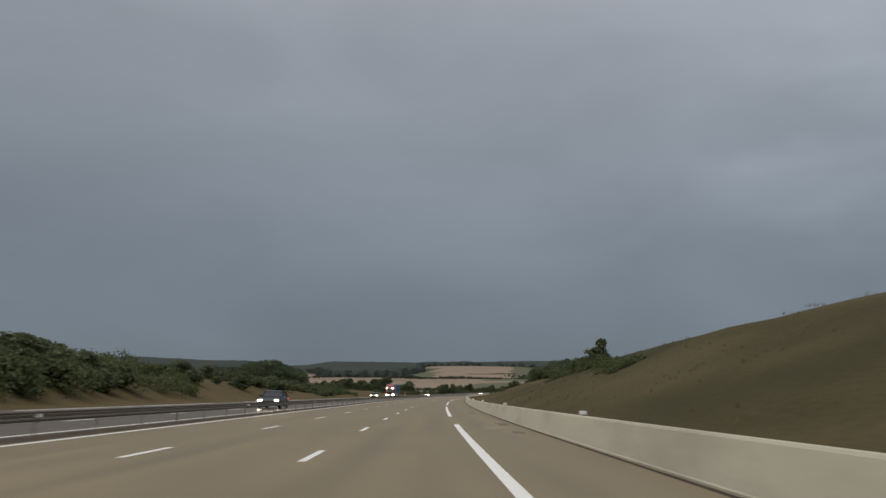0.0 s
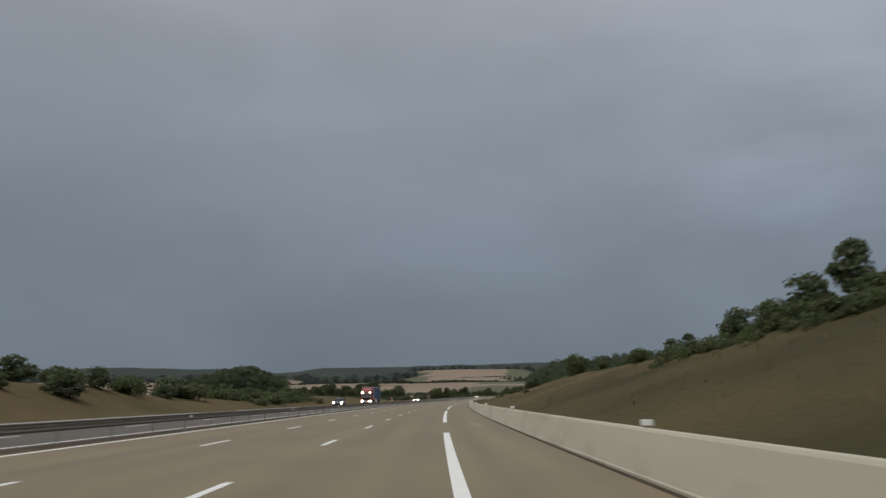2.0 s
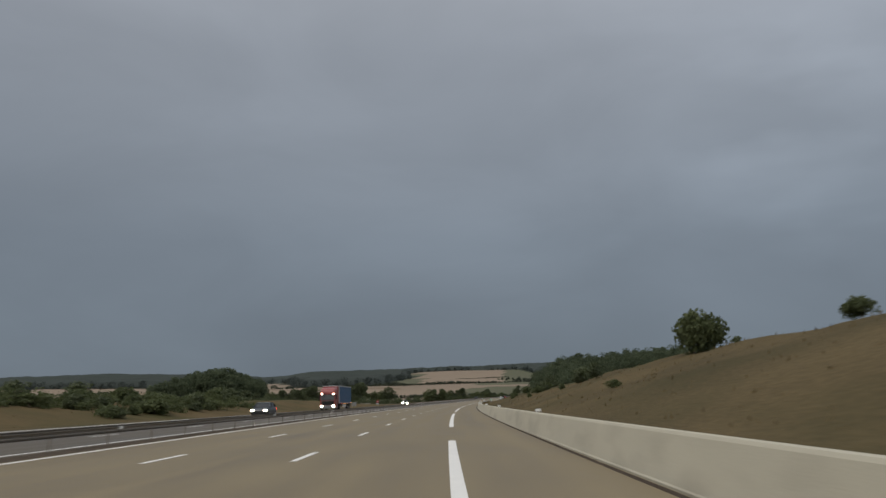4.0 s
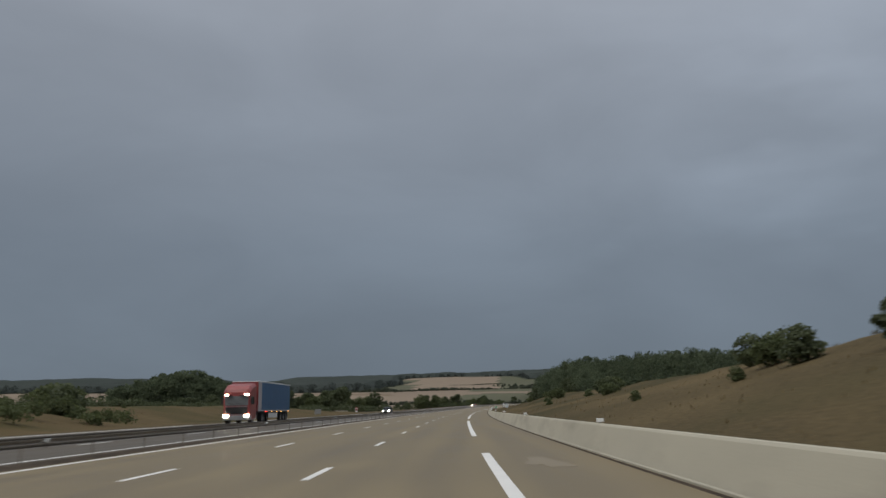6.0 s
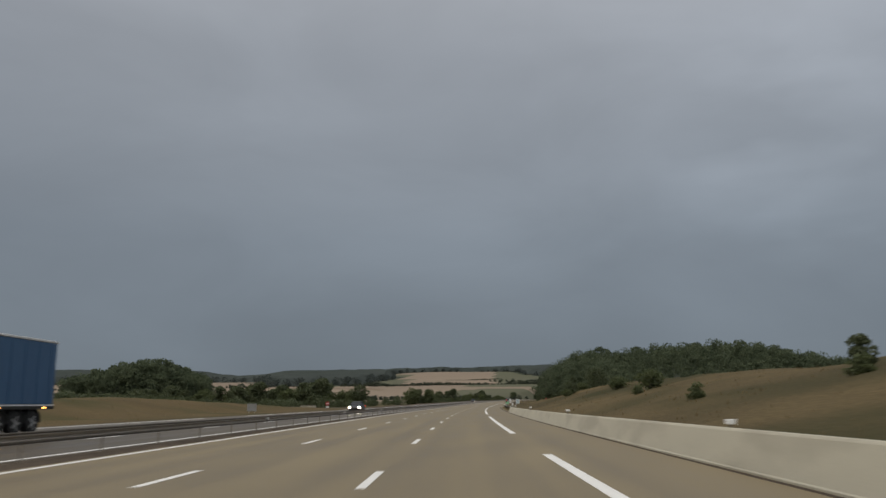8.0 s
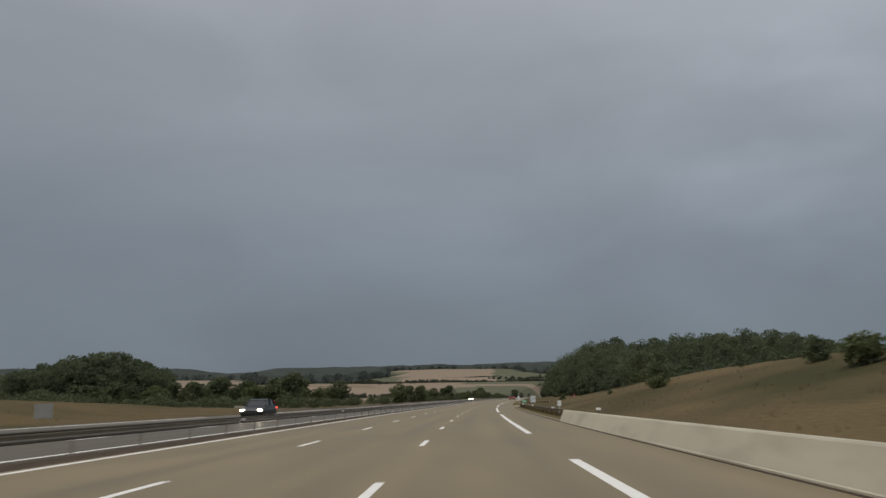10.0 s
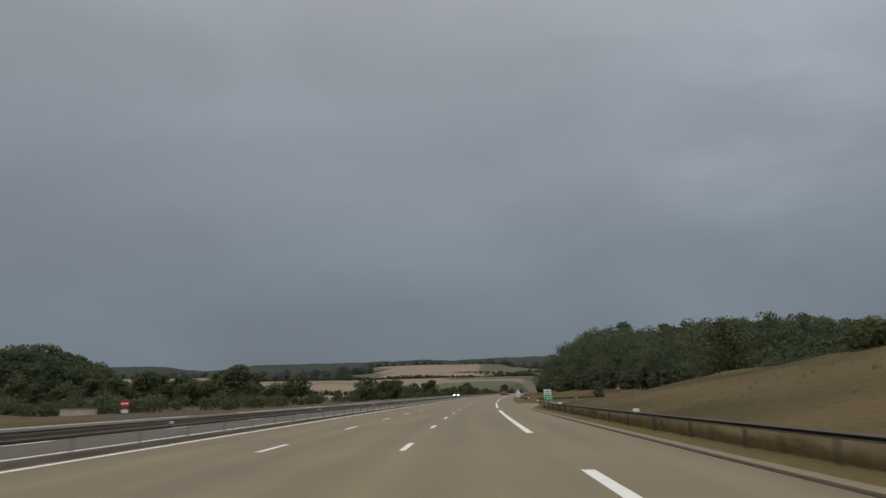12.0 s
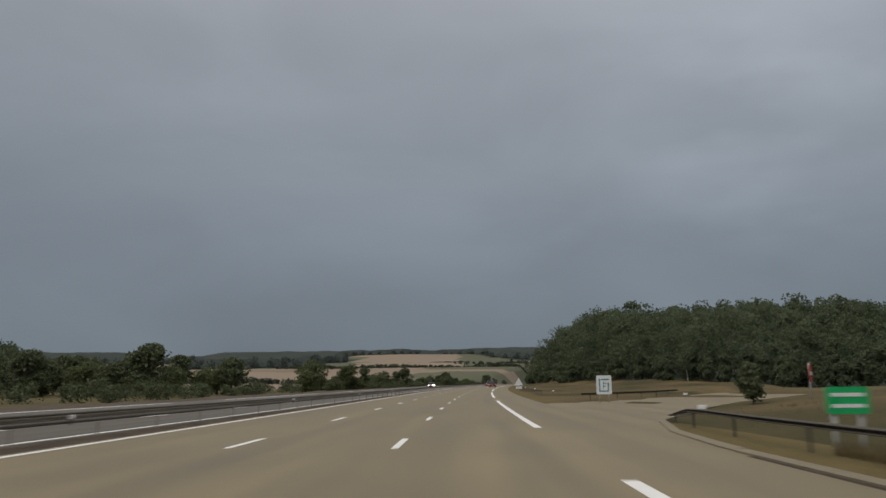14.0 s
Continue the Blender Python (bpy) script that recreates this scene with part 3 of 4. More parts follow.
median_rail = guard_rail("weathered steel guard rail on posts in the median", -11.6, -120, 760, 1, low=0.46, high=0.65)
# two thin dark strips added along the beam's upper and lower edge
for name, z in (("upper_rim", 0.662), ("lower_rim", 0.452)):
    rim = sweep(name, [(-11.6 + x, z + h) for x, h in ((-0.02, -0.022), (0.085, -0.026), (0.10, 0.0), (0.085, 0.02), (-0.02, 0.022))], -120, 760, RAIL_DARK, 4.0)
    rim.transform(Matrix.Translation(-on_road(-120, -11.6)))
    tagged(new(name, rim), "thin dark rim along the edge of the beam").parent = median_rail
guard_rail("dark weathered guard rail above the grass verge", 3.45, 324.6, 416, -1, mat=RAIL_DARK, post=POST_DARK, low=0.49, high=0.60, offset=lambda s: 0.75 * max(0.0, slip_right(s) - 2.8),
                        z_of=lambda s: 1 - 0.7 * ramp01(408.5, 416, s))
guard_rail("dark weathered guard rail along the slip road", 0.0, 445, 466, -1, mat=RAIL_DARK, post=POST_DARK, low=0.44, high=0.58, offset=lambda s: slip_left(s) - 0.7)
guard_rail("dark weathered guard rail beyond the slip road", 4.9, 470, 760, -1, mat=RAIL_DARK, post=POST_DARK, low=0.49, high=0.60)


def delineator(s, lat, z):
    ob = thing("delineator", "small white reflector plate on a stub", "reflector", "reflectors along the barriers", at=set_at(s, lat, z))
    shared("reflector", PLATE, ob, pose(0, 0, 0.05, 0, 0, 90))
    bm = bmesh.new()
    box(bm, -0.02, 0.02, 0.016, 0.03, -0.14, 0.08)
    part("stub", bm, STEEL_DARK, ob)


for k in range(0, 27):
    s = 21.2 + 24.15 * k
    delineator(s + 0.4, 3.12 if s < 324 else 3.45 + (0.75 * max(0.0, slip_right(s) - 2.8) if s < 450 else 1.4), 0.76 if s < 324 else 0.60)
    delineator(s - 0.4, -11.5, 0.53)

# ---------------------------------------------------------------- plants
rng = np.random.default_rng(7)


def leaf_quads(centres, normals, sizes):
    """Bent leaf clumps: a quad at each centre, turned about its normal."""
    n = len(centres)
    spin = rng.normal(size=(n, 3))
    u = np.cross(normals, spin)
    u /= np.linalg.norm(u, axis=1, keepdims=True) + 1e-9
    v = np.cross(normals, u)
    v /= np.linalg.norm(v, axis=1, keepdims=True) + 1e-9
    su, sv_ = sizes[:, None] * u, sizes[:, None] * v * rng.uniform(0.5, 0.9, (n, 1))
    verts = np.stack([centres - su - sv_ * 0.6, centres + su * 0.5 - sv_, centres + su + sv_ * 0.6, centres - su * 0.6 + sv_], 1).reshape(-1, 3)
    faces = np.arange(4 * n).reshape(-1, 4)
    return verts, faces


def crown_points(height, width, base, lumps, per, skew=0.0):
    """Points and normals on a heap of rounded lumps that fill a crown."""
    c, nr = [], []
    for _ in range(lumps):
        k = rng.uniform(0, 1)
        z = base + (height - base) * (0.12 + 0.78 * k)
        spread = width * 0.5 * math.sqrt(max(0.05, 1 - (2 * k - 0.85) ** 2)) * 0.72
        a = rng.uniform(0, 2 * math.pi)
        r = spread * math.sqrt(rng.uniform(0.05, 1))
        size = width * rng.uniform(0.19, 0.33)
        d = rng.normal(size=(per, 3))
        d /= np.linalg.norm(d, axis=1, keepdims=True)
        d[:, 2] = np.abs(d[:, 2]) * np.where(rng.uniform(size=per) < 0.75, 1, -1)
        rad = size * rng.uniform(0.62, 1.08, (per, 1))
        c.append(np.array([r * math.cos(a) + skew * z, r * math.sin(a), z]) + d * rad * np.array([1, 1, 0.8]))
        nr.append(d + rng.normal(scale=0.8, size=(per, 3)))
    return np.concatenate(c), np.concatenate(nr)


def limb(verts, faces, p0, p1, r0, r1, sides=6):
    p0, p1 = Vector(p0), Vector(p1)
    q = (p1 - p0).to_track_quat('Z', 'Y')
    b = len(verts)
    for p, r in ((p0, r0), (p1, r1)):
        for i in range(sides):
            a = 2 * math.pi * i / sides
            verts.append(p + q @ Vector((r * math.cos(a), r * math.sin(a), 0)))
    for i in range(sides):
        j = (i + 1) % sides
        faces.append((b + i, b + j, b + sides + j, b + sides + i))
    faces.append(tuple(b + sides + i for i in range(sides)))


def tree_meshes(height, width, base, lumps, per, leaf, mat, trunk_r):
    c, nr = crown_points(height, width, base, lumps, per)
    v, f = leaf_quads(c, nr, rng.uniform(0.6, 1.3, len(c)) * leaf)
    crown = mesh_of("crown", v, f, mat)
    tv, tf = [], []
    bend = Vector((rng.uniform(-0.2, 0.2), rng.uniform(-0.2, 0.2), 0))
    mid, top = Vector((0, 0, base)) + bend, Vector((0, 0, height * 0.72)) + bend * 2
    limb(tv, tf, (0, 0, -0.5), mid, trunk_r * 1.25, trunk_r)
    limb(tv, tf, mid, top, trunk_r, trunk_r * 0.35)
    for i in range(6):
        a, k = 2.4 * i, 0.1 + 0.13 * i
        p = mid.lerp(top, k)
        limb(tv, tf, p, p + Vector((math.cos(a) * width * 0.3, math.sin(a) * width * 0.3, height * 0.13)), trunk_r * 0.45, trunk_r * 0.12, 5)
    return mesh_of("trunk", tv, tf, BARK, True), crown


TREES = [tree_meshes(*a) for a in (
    (9.5, 7.5, 0.6, 24, 90, 0.30, LEAF, 0.22), (11.0, 8.5, 0.8, 26, 90, 0.33, LEAF, 0.25),
    (8.0, 8.2, 0.4, 24, 90, 0.30, LEAF_OLIVE, 0.2), (12.5, 6.5, 1.0, 24, 90, 0.32, LEAF, 0.2), (7.0, 5.5, 0.4, 20, 90, 0.27, LEAF_OLIVE, 0.16), (9.5, 8.0, 0.6, 34, 260, 0.15, LEAF, 0.22))]
BUSHES = [tree_meshes(*a) for a in (
    (2.8, 3.4, 0.1, 16, 90, 0.15, LEAF, 0.07), (2.2, 3.8, 0.1, 16, 90, 0.15, LEAF_OLIVE, 0.06),
    (3.4, 2.6, 0.4, 16, 80, 0.15, LEAF, 0.08), (1.6, 2.2, 0.1, 12, 70, 0.12, LEAF_OLIVE, 0.05))]


def plant(name, meshes, s, lat, size, label, category, group, wide=1.0):
    at = Matrix.Translation(on_ground(s, lat, 0.08)) @ pose(0, 0, 0, 0, 0, rng.uniform(0, 360))
    ob = thing(name, label, category, group, at=at)
    ob.scale = (size * wide, size * wide, size)
    for part_name, me in zip(("trunk", "crown"), meshes):
        new(part_name, me).parent = ob
    return ob


# bushes and small trees on the slope beside the hard shoulder: s, lat, size, kind
for s, lat, size, k, wide in ((90, 17.6, 0.78, 2, 1.0), (93.5, 17.2, 0.62, 0, 1.2), (97, 17.0, 0.55, 1, 1.1), (101, 16.4, 0.58, 0, 1.1), (111, 16.6, 0.42, 2, 0.9),
                              (87, 16.8, 0.45, 1, 1.3), (95, 16.2, 0.42, 3, 1.3), (104, 17.5, 0.4, 1, 1.2), (118, 17.5, 0.4, 0, 1.1), (126, 17.0, 0.5, 1, 1.2), (171.5, 18.2, 1.12, 1, 0.8), (172.6, 18.6, 0.85, 1, 1.0), (166, 18.8, 0.36, 3, 1.2), (165, 10.4, 0.24, 1, 1.1),
                              (135, 18.0, 0.4, 3, 1.2), (148, 18.0, 0.35, 1, 1.2), (196, 14.5, 0.5, 2, 1.2), (203, 14.0, 0.5, 0, 1.3),
                              (209, 15.4, 0.58, 1, 1.15), (214, 16.0, 0.54, 0, 1.2), (206, 12.2, 0.36, 3, 1.2), (213, 9.0, 0.3, 3, 1.2),
                              (256, 14.2, 0.42, 2, 1.0), (245, 13.4, 0.48, 0, 1.2), (249, 14.4, 0.5, 1, 1.2), (241, 12.6, 0.4, 1, 1.1), (253, 12.6, 0.4, 3, 1.4), (290, 13.2, 0.62, 1, 0.9),
                              (284, 11.0, 0.36, 3, 1.2), (263, 9.4, 0.42, 3, 1.1), (312, 14.6, 0.5, 1, 1.2), (318, 15.0, 0.4, 0, 1.0), (342, 12.4, 0.6, 0, 0.9), (345, 13.2, 0.72, 2, 0.9), (339, 11.6, 0.4, 1, 1.0),
                              (372, 17.5, 0.55, 1, 1.1), (358, 11.0, 0.26, 3, 1.2), (376, 18.5, 0.5, 0, 1.1)):
    big = k == 2
    plant("young_tree" if big else "bush", BUSHES[k], s, lat, size * 1.05,
          "slender young tree with dark leaves on the grass slope" if big else "dark green bush on the dry grass slope", "tree" if big else "bush",
          "" if big else "bushes on the slope", wide)

# low scrub below the crest
for n in range(15):
    plant("bush", BUSHES[(1, 3, 0)[n % 3]], 83 + 2.0 * n + rng.uniform(-0.6, 0.6), 15.8 + rng.uniform(-1.2, 1.2), rng.uniform(0.22, 0.36),
          "low dark scrub bush on the dry grass slope", "bush", "scrub on the slope", rng.uniform(1.3, 1.9))

# bushes standing out of the thicket on the bank beyond the oncoming carriageway
for n in range(96):
    s = 12 + 0.9 * n if n < 76 else 100 + 3.6 * (n - 76)
    s += rng.uniform(-1.2, 1.2)
    lat = -31.5 - rng.uniform(0, 9.5)
    k = int(rng.choice([0, 1, 3, 2], p=[0.42, 0.34, 0.14, 0.10]))
    plant("bush", BUSHES[k], s, lat, rng.uniform(0.55, 0.9), "olive green bush in a thicket on the roadside bank", "bush", "bushes on the bank", rng.uniform(1.2, 1.8))
for n in range(24):
    s, lat = 180 + 1.8 * n + rng.uniform(-1, 1), -29.4 - rng.uniform(0, 11)
    plant("bush", BUSHES[(1, 3, 0)[n % 3]], s, lat, rng.uniform(0.35, 0.62), "low green bush in a thicket above the verge", "bush", "bushes on the bank", rng.uniform(1.4, 2.0))
for s, lat, size, k in ((176, -38, 0.6, 1), (186, -40, 0.8, 0), (194, -38, 0.75, 1), (200, -41, 0.85, 0), (207, -39, 0.8, 1), (228, -40, 0.4, 3), (218, -40, 0.65, 1), (242, -37, 1.0, 0), (246, -40, 1.1, 1), (250, -42, 0.8, 0),
                        (236, -46, 0.5, 0), (252, -44, 0.3, 3), (270, -44, 0.3, 3)):
    plant("bush", BUSHES[k], s, lat, size, "rounded green bush in dry grass", "bush", "bushes on the bank", 1.25)

plant("tree", TREES[5], 428, 27, 0.85, "spreading dark tree on top of the grass slope", "tree", "", 1.05)

plant("bush", BUSHES[2], 429, 12.2, 0.62, "narrow dark bush beside the slip road", "bush", "", 0.9)

# tree row beyond the oncoming carriageway: four large trees, then lower ones down the road, and a belt beside the meadow
for s, lat, size, k, wide in ((573.7, -83.4, 1.12, 1, 1.15), (578, -90, 0.95, 0, 1.2), (570, -97, 0.95, 2, 1.15), (574, -104, 0.88, 0, 1.2), (568, -110, 1.0, 1, 1.1), (577, -118, 0.92, 2, 1.2), (598.3, -71.6, 1.05, 0, 1.2), (602, -77, 0.9, 2, 1.1), (558, -39, 0.9, 2, 1.0), (569, -33.4, 0.88, 4, 1.0)):
    plant("tree", TREES[k], s, lat, size, "large broad tree with dark green crown beside the road", "tree", "trees in the field row", wide)
for n in range(44):
    s = 640 + 7.0 * n + rng.uniform(-3, 3)
    lat = float(np.interp(s, [640, 700, 950], [-66, -54, -42])) + rng.uniform(-8, 8)
    plant("tree", TREES[int(rng.integers(0, 5))], s, lat, rng.uniform(0.42, 0.85), "leafy tree with dark green crown at the field edge", "tree", "trees in the field row", rng.uniform(1.0, 1.35))
for n in range(44):
    lat = -90 - 3.2 * n + rng.uniform(-2, 2)
    low = 1.05 if lat > -118 else 1.0 if lat > -165 else 0.62
    plant("tree", TREES[int(rng.integers(0, 5))], 573 + 0.14 * (lat + 92) + rng.uniform(-7, 7), lat, rng.uniform(0.7, 0.98) * low, "dark leafy tree beside the meadow", "tree", "trees beside the meadow", rng.uniform(1.0, 1.3))


for n in range(18):
    plant("tree", TREES[int(rng.integers(0, 4))], 596 + rng.uniform(-8, 14), -84 - 2.9 * n + rng.uniform(-1.5, 1.5), rng.uniform(0.85, 1.02), "dark leafy tree beside the meadow", "tree", "trees beside the meadow", rng.uniform(1.05, 1.35))


def wood(name, spots, leaves, leaf, mat, label, height, width, trunks=False):
    """Many trees in one mesh: spots are (x, y, z, size)."""
    cs, ns, sz, tv, tf, pale = [], [], [], [], [], []
    for x, y, z, k in spots:
        c, nr = crown_points(height * k, width * k * rng.uniform(0.85, 1.2), height * k * (0.07 if trunks else 0.03), 8, max(3, leaves // 8))
        cs.append(c + np.array([x, y, z]))
        ns.append(nr)
        sz.append(rng.uniform(0.6, 1.35, len(c)) * leaf * (0.6 + 0.4 * k))
        if trunks:
            limb(tv, tf, (x, y, z - 0.5), (x + rng.uniform(-0.5, 0.5), y, z + height * k * 0.6), 0.16, 0.07, 4)
            pale.append(rng.uniform() < 0.2)
    v, f = leaf_quads(np.concatenate(cs), np.concatenate(ns), np.concatenate(sz))
    slots = [0] * len(f)
    verts, faces = v.tolist(), f.tolist()
    if trunks:
        b = len(verts)
        verts += [tuple(p) for p in tv]
        faces += [tuple(i + b for i in q) for q in tf]
        slots += [2 if p else 1 for p in pale for _ in range(5)]
    return tagged(new(name, mesh_of(name, verts, faces, [mat, BARK, BIRCH], False, slots)), label, "woodland", kind="stuff")


scrub = []
for n in range(170):
    s = 372 + 3.0 * n + rng.uniform(-1.5, 1.5)
    lat = float(np.interp(s, [372, 440, 548, 620, 700, 950], [-78, -70, -68, -66, -50, -38])) + rng.uniform(-5, 5)
    scrub.append((*on_ground(s, lat, 0.1), rng.uniform(0.7, 1.35)))
wood("scrub", scrub, 480, 0.16, LEAF, "dense dark scrub at the foot of the trees", 2.5, 4.6)

# low growth too dense to count: on the slope, on the bank, and the hedge along the crest of the meadow
strip = []
for n in range(110):
    k = n / 109
    strip.append((*on_ground(55 + 20 * k + rng.uniform(-1, 1), 12.4 + 2.4 * k + rng.normal(0, 0.5), 0.12), rng.uniform(0.10, 0.27)))
for n in range(60):
    strip.append((*on_ground(84 + 26 * n / 59, 15.6 + rng.normal(0, 0.8), 0.15), rng.uniform(0.15, 0.36)))
wood("slope_scrub", strip, 170, 0.085, LEAF_OLIVE, "strip of low olive scrub on the dry grass slope", 2.2, 4.4)
thicket = []
for n in range(420):
    s = rng.uniform(8, 98) if n < 330 else rng.uniform(178, 246)
    lat = -29.6 - (13 if n < 330 else 11) * rng.uniform() ** 0.8
    thicket.append((*on_ground(s, lat, 0.2), rng.uniform(0.35, 0.85) * (1.0 if n < 330 else 0.75)))
wood("thicket", thicket, 260, 0.13, LEAF_OLIVE, "dense olive green thicket covering the roadside bank", 2.4, 4.4)
hedge = []
for n in range(190):
    s = 236 + 1.3 * n + rng.uniform(-0.8, 0.8)
    hedge.append((*on_ground(s, -66 - 0.03 * (s - 236) + rng.normal(0, 1.5), 0.2), rng.uniform(0.6, 0.95)))
wood("meadow_hedge", hedge, 300, 0.14, LEAF, "low dark hedge along the top of the dry meadow", 2.5, 4.6)

near_spots, back_spots = [], []
for s in np.arange(445, 1010, 7.2):
    for lat in np.arange(13, 300, 7.2):
        a, b = s + rng.uniform(-3, 3), lat + rng.uniform(-3, 3)
        front = wood_front(a) + 5 * noise.noise(Vector((a / 25, 0, 0)))
        if b < front or ((b - 120) / 185) ** 2 + ((a - 740) / 300) ** 2 > 1:
            continue
        p = on_ground(a, b, 0.2)
        k = rng.uniform(0.75, 1.12) * (0.85 if b < front + 9 else 1.0)
        if b < 50 and 575 < a < 760:
            k *= 1.22
        if b > 45:
            k *= 0.45 + 0.55 * ramp01(590, 730, a)
        (near_spots if b < front + 45 and a < 760 else back_spots).append((*p, k))
for a in np.arange(462, 900, 2.2):
    for back in (-1.0, 3.0):
        b = wood_front(a) + 5 * noise.noise(Vector((a / 25, 0, 0))) + back + rng.uniform(-1.5, 1.5)
        near_spots.append((*on_ground(a, b, 0.2), rng.uniform(0.2, 0.42)))
wood("woodland_edge", near_spots, 880, 0.25, LEAF_WOOD, "dark green woodland edge rising over a hill", 13.0, 8.5, True)
wood("woodland", back_spots, 300, 0.42, LEAF_WOOD, "dark green woodland covering a hill", 13.0, 9.0)

# narrow conifers standing over the woodland's near corner
CONIFER = tree_meshes(14.0, 3.4, 1.5, 26, 110, 0.24, LEAF, 0.2)
for s, lat, top in ((638.5, 32.3, 26.0), (641, 36.5, 26.4), (634, 29.0, 23.5)):
    plant("conifer", CONIFER, s, lat, (top - on_ground(s, lat).z) / 14.0, "narrow dark conifer above the woodland edge", "tree", "conifers at the woodland edge")

# wooded knoll over the meadow
knoll = []
for n in range(230):
    a, r = rng.uniform(0, 2 * math.pi), math.sqrt(rng.uniform(0, 1))
    s, lat = 650 + 34 * r * math.sin(a), -208 + 33 * r * math.cos(a)
    if n % 8 == 0:
        s, lat = 640 + 22 * r * math.sin(a), -240 + 20 * r * math.cos(a)
    x, y, z = terrain(s, lat)
    knoll.append((x, y, z - 1.0, rng.uniform(0.85, 1.1)))
wood("knoll_wood", knoll, 260, 0.5, LEAF_WOOD, "rounded knoll covered with dark trees over the meadow", 13.0, 9.0)

# hedges between the fields, woods along the far ridge
def by_world(x, y):
    """Ground height at a world place far from the road, by search along the road's own axes."""
    s, lat = y, 0.0
    for _ in range(12):
        p = on_road(s, lat)
        th = float(np.interp(s, S_AX, S_TH))
        dx, dy = x - p.x, y - p.y
        s += dx * math.sin(th) + dy * math.cos(th)
        lat += dx * math.cos(th) - dy * math.sin(th)
    return terrain(s, lat)[2]


belts = []


def belt(x0, y0, x1, y1, gap, size, loose, rows=1):
    n = int(math.hypot(x1 - x0, y1 - y0) / gap) * rows
    for i in range(n):
        k = (i + rng.uniform(0, 1)) / n
        x, y = x0 + (x1 - x0) * k + rng.normal(0, loose), y0 + (y1 - y0) * k + rng.normal(0, loose)
        belts.append((x, y, by_world(x, y) - 0.6, rng.uniform(0.4, 1.2) * size * (0.8 + 0.7 * noise.noise(Vector((x / 40, y / 40, 8))))))


belt(-30, 1262, 260, 1290, 1.3, 0.42, 4, 2)
belt(-60, 1250, 30, 1262, 2.0, 0.6, 7, 3)
belt(-420, 1170, -150, 1215, 1.6, 0.45, 4)
belt(85, 1540, 190, 1650, 1.1, 0.2, 2, 2)
belt(150, 1330, 330, 1400, 2.0, 0.42, 8, 2)
belt(-230, 800, -60, 830, 1.6, 0.5, 7, 2)
belt(-70, 860, 110, 905, 1.4, 0.42, 7, 2)
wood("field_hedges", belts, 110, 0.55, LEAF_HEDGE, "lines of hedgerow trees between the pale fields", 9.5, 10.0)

# closed canopy of the far woods, one bumpy sheet with trees along its lower edge
cx, cy = np.arange(-2400, 1900, 15.0), np.concatenate([np.arange(1180, 2700, 16.0), np.arange(2700, 3600, 40.0)])
cv, cf, rim_spots = [], [], []
lift = {}
for i, x in enumerate(cx):
    for j, y in enumerate(cy):
        if abs(x) > 0.62 * (y + 100) or not wooded(x, y):
            continue
        z = by_world(x, y)
        bump = 1.8 * noise.noise(Vector((x / 17, y / 17, 1))) + 2.6 * noise.noise(Vector((x / 45, y / 45, 5)))
        jx, jy = x + 5 * noise.noise(Vector((x, y, 1.5))), y + 5 * noise.noise(Vector((x, y, 7.5)))
        inside = all(wooded(x + a, y + b) for a in (-15, 0, 15) for b in (-16, 0, 16))
        lift[i, j] = len(cv)
        cv.append((jx, jy, z + (9.5 + bump if inside else 1.0)))
        if not inside and noise.noise(Vector((x / 50, y / 50, 2))) > -0.3:
            rim_spots.append((jx, jy, z - 0.5, rng.uniform(0.8, 1.2) * (1.0 if y < 1700 else 0.6)))
for (i, j), a in lift.items():
    if (i + 1, j) in lift and (i, j + 1) in lift and (i + 1, j + 1) in lift:
        cf.append((a, lift[i + 1, j], lift[i + 1, j + 1], lift[i, j + 1]))
tagged(new("ridge_canopy", mesh_of("ridge_canopy", cv, cf, LEAF_HAZED)), "distant dark woods covering the hill ridge", "woodland", kind="stuff")
wood("ridge_edge", rim_spots, 120, 0.95, LEAF_HAZED, "distant trees along the edge of the ridge woods", 9.5, 15.0)

# dry grass standing on the slopes
tv, tf = [], []
for n in range(5000):
    if n % 3:
        s, lat = rng.uniform(-12, 440), 3.9 + 17 * rng.uniform() ** 1.2
        if s > 404 and lat < slip_right(s) + 1.2:
            continue
        if s > 428:
            continue
    else:
        s, lat = rng.uniform(20, 420), -27 - 17 * rng.uniform()
    x, y, z = terrain(s, lat)
    for _ in range(3):
        a, h, r = rng.uniform(0, 6.28), rng.uniform(0.05, 0.13), rng.uniform(0.02, 0.05)
        dx, dy = math.cos(a), math.sin(a)
        ox, oy = x + rng.uniform(-0.25, 0.25), y + rng.uniform(-0.25, 0.25)
        b = len(tv)
        tv += [(ox - dy * r, oy + dx * r, z - 0.1), (ox + dy * r, oy - dx * r, z - 0.1), (ox + dx * h * 0.35, oy + dy * h * 0.35, z + h)]
        tf.append((b, b + 1, b + 2))
for n in range(24000):
    behind = n % 3 > 0
    s = rng.uniform(-8, 324) if behind else rng.uniform(325, 401)
    x, y, z = terrain(s, 3.62 + abs(rng.normal(0, 0.16)))
    a, h, r = rng.uniform(0, 6.28), rng.uniform(0.12, 0.32) * (1.9 if behind else 1.5) * (0.75 + 0.5 * noise.noise(Vector((s / 1.7, 0, 0)))), rng.uniform(0.012, 0.03)
    dx, dy = math.cos(a), math.sin(a)
    k = len(tv)
    tv += [(x - dy * r, y + dx * r, z - 0.08), (x + dy * r, y - dx * r, z - 0.08), (x + dx * h * 0.3, y + dy * h * 0.3, z + h)]
    tf.append((k, k + 1, k + 2))
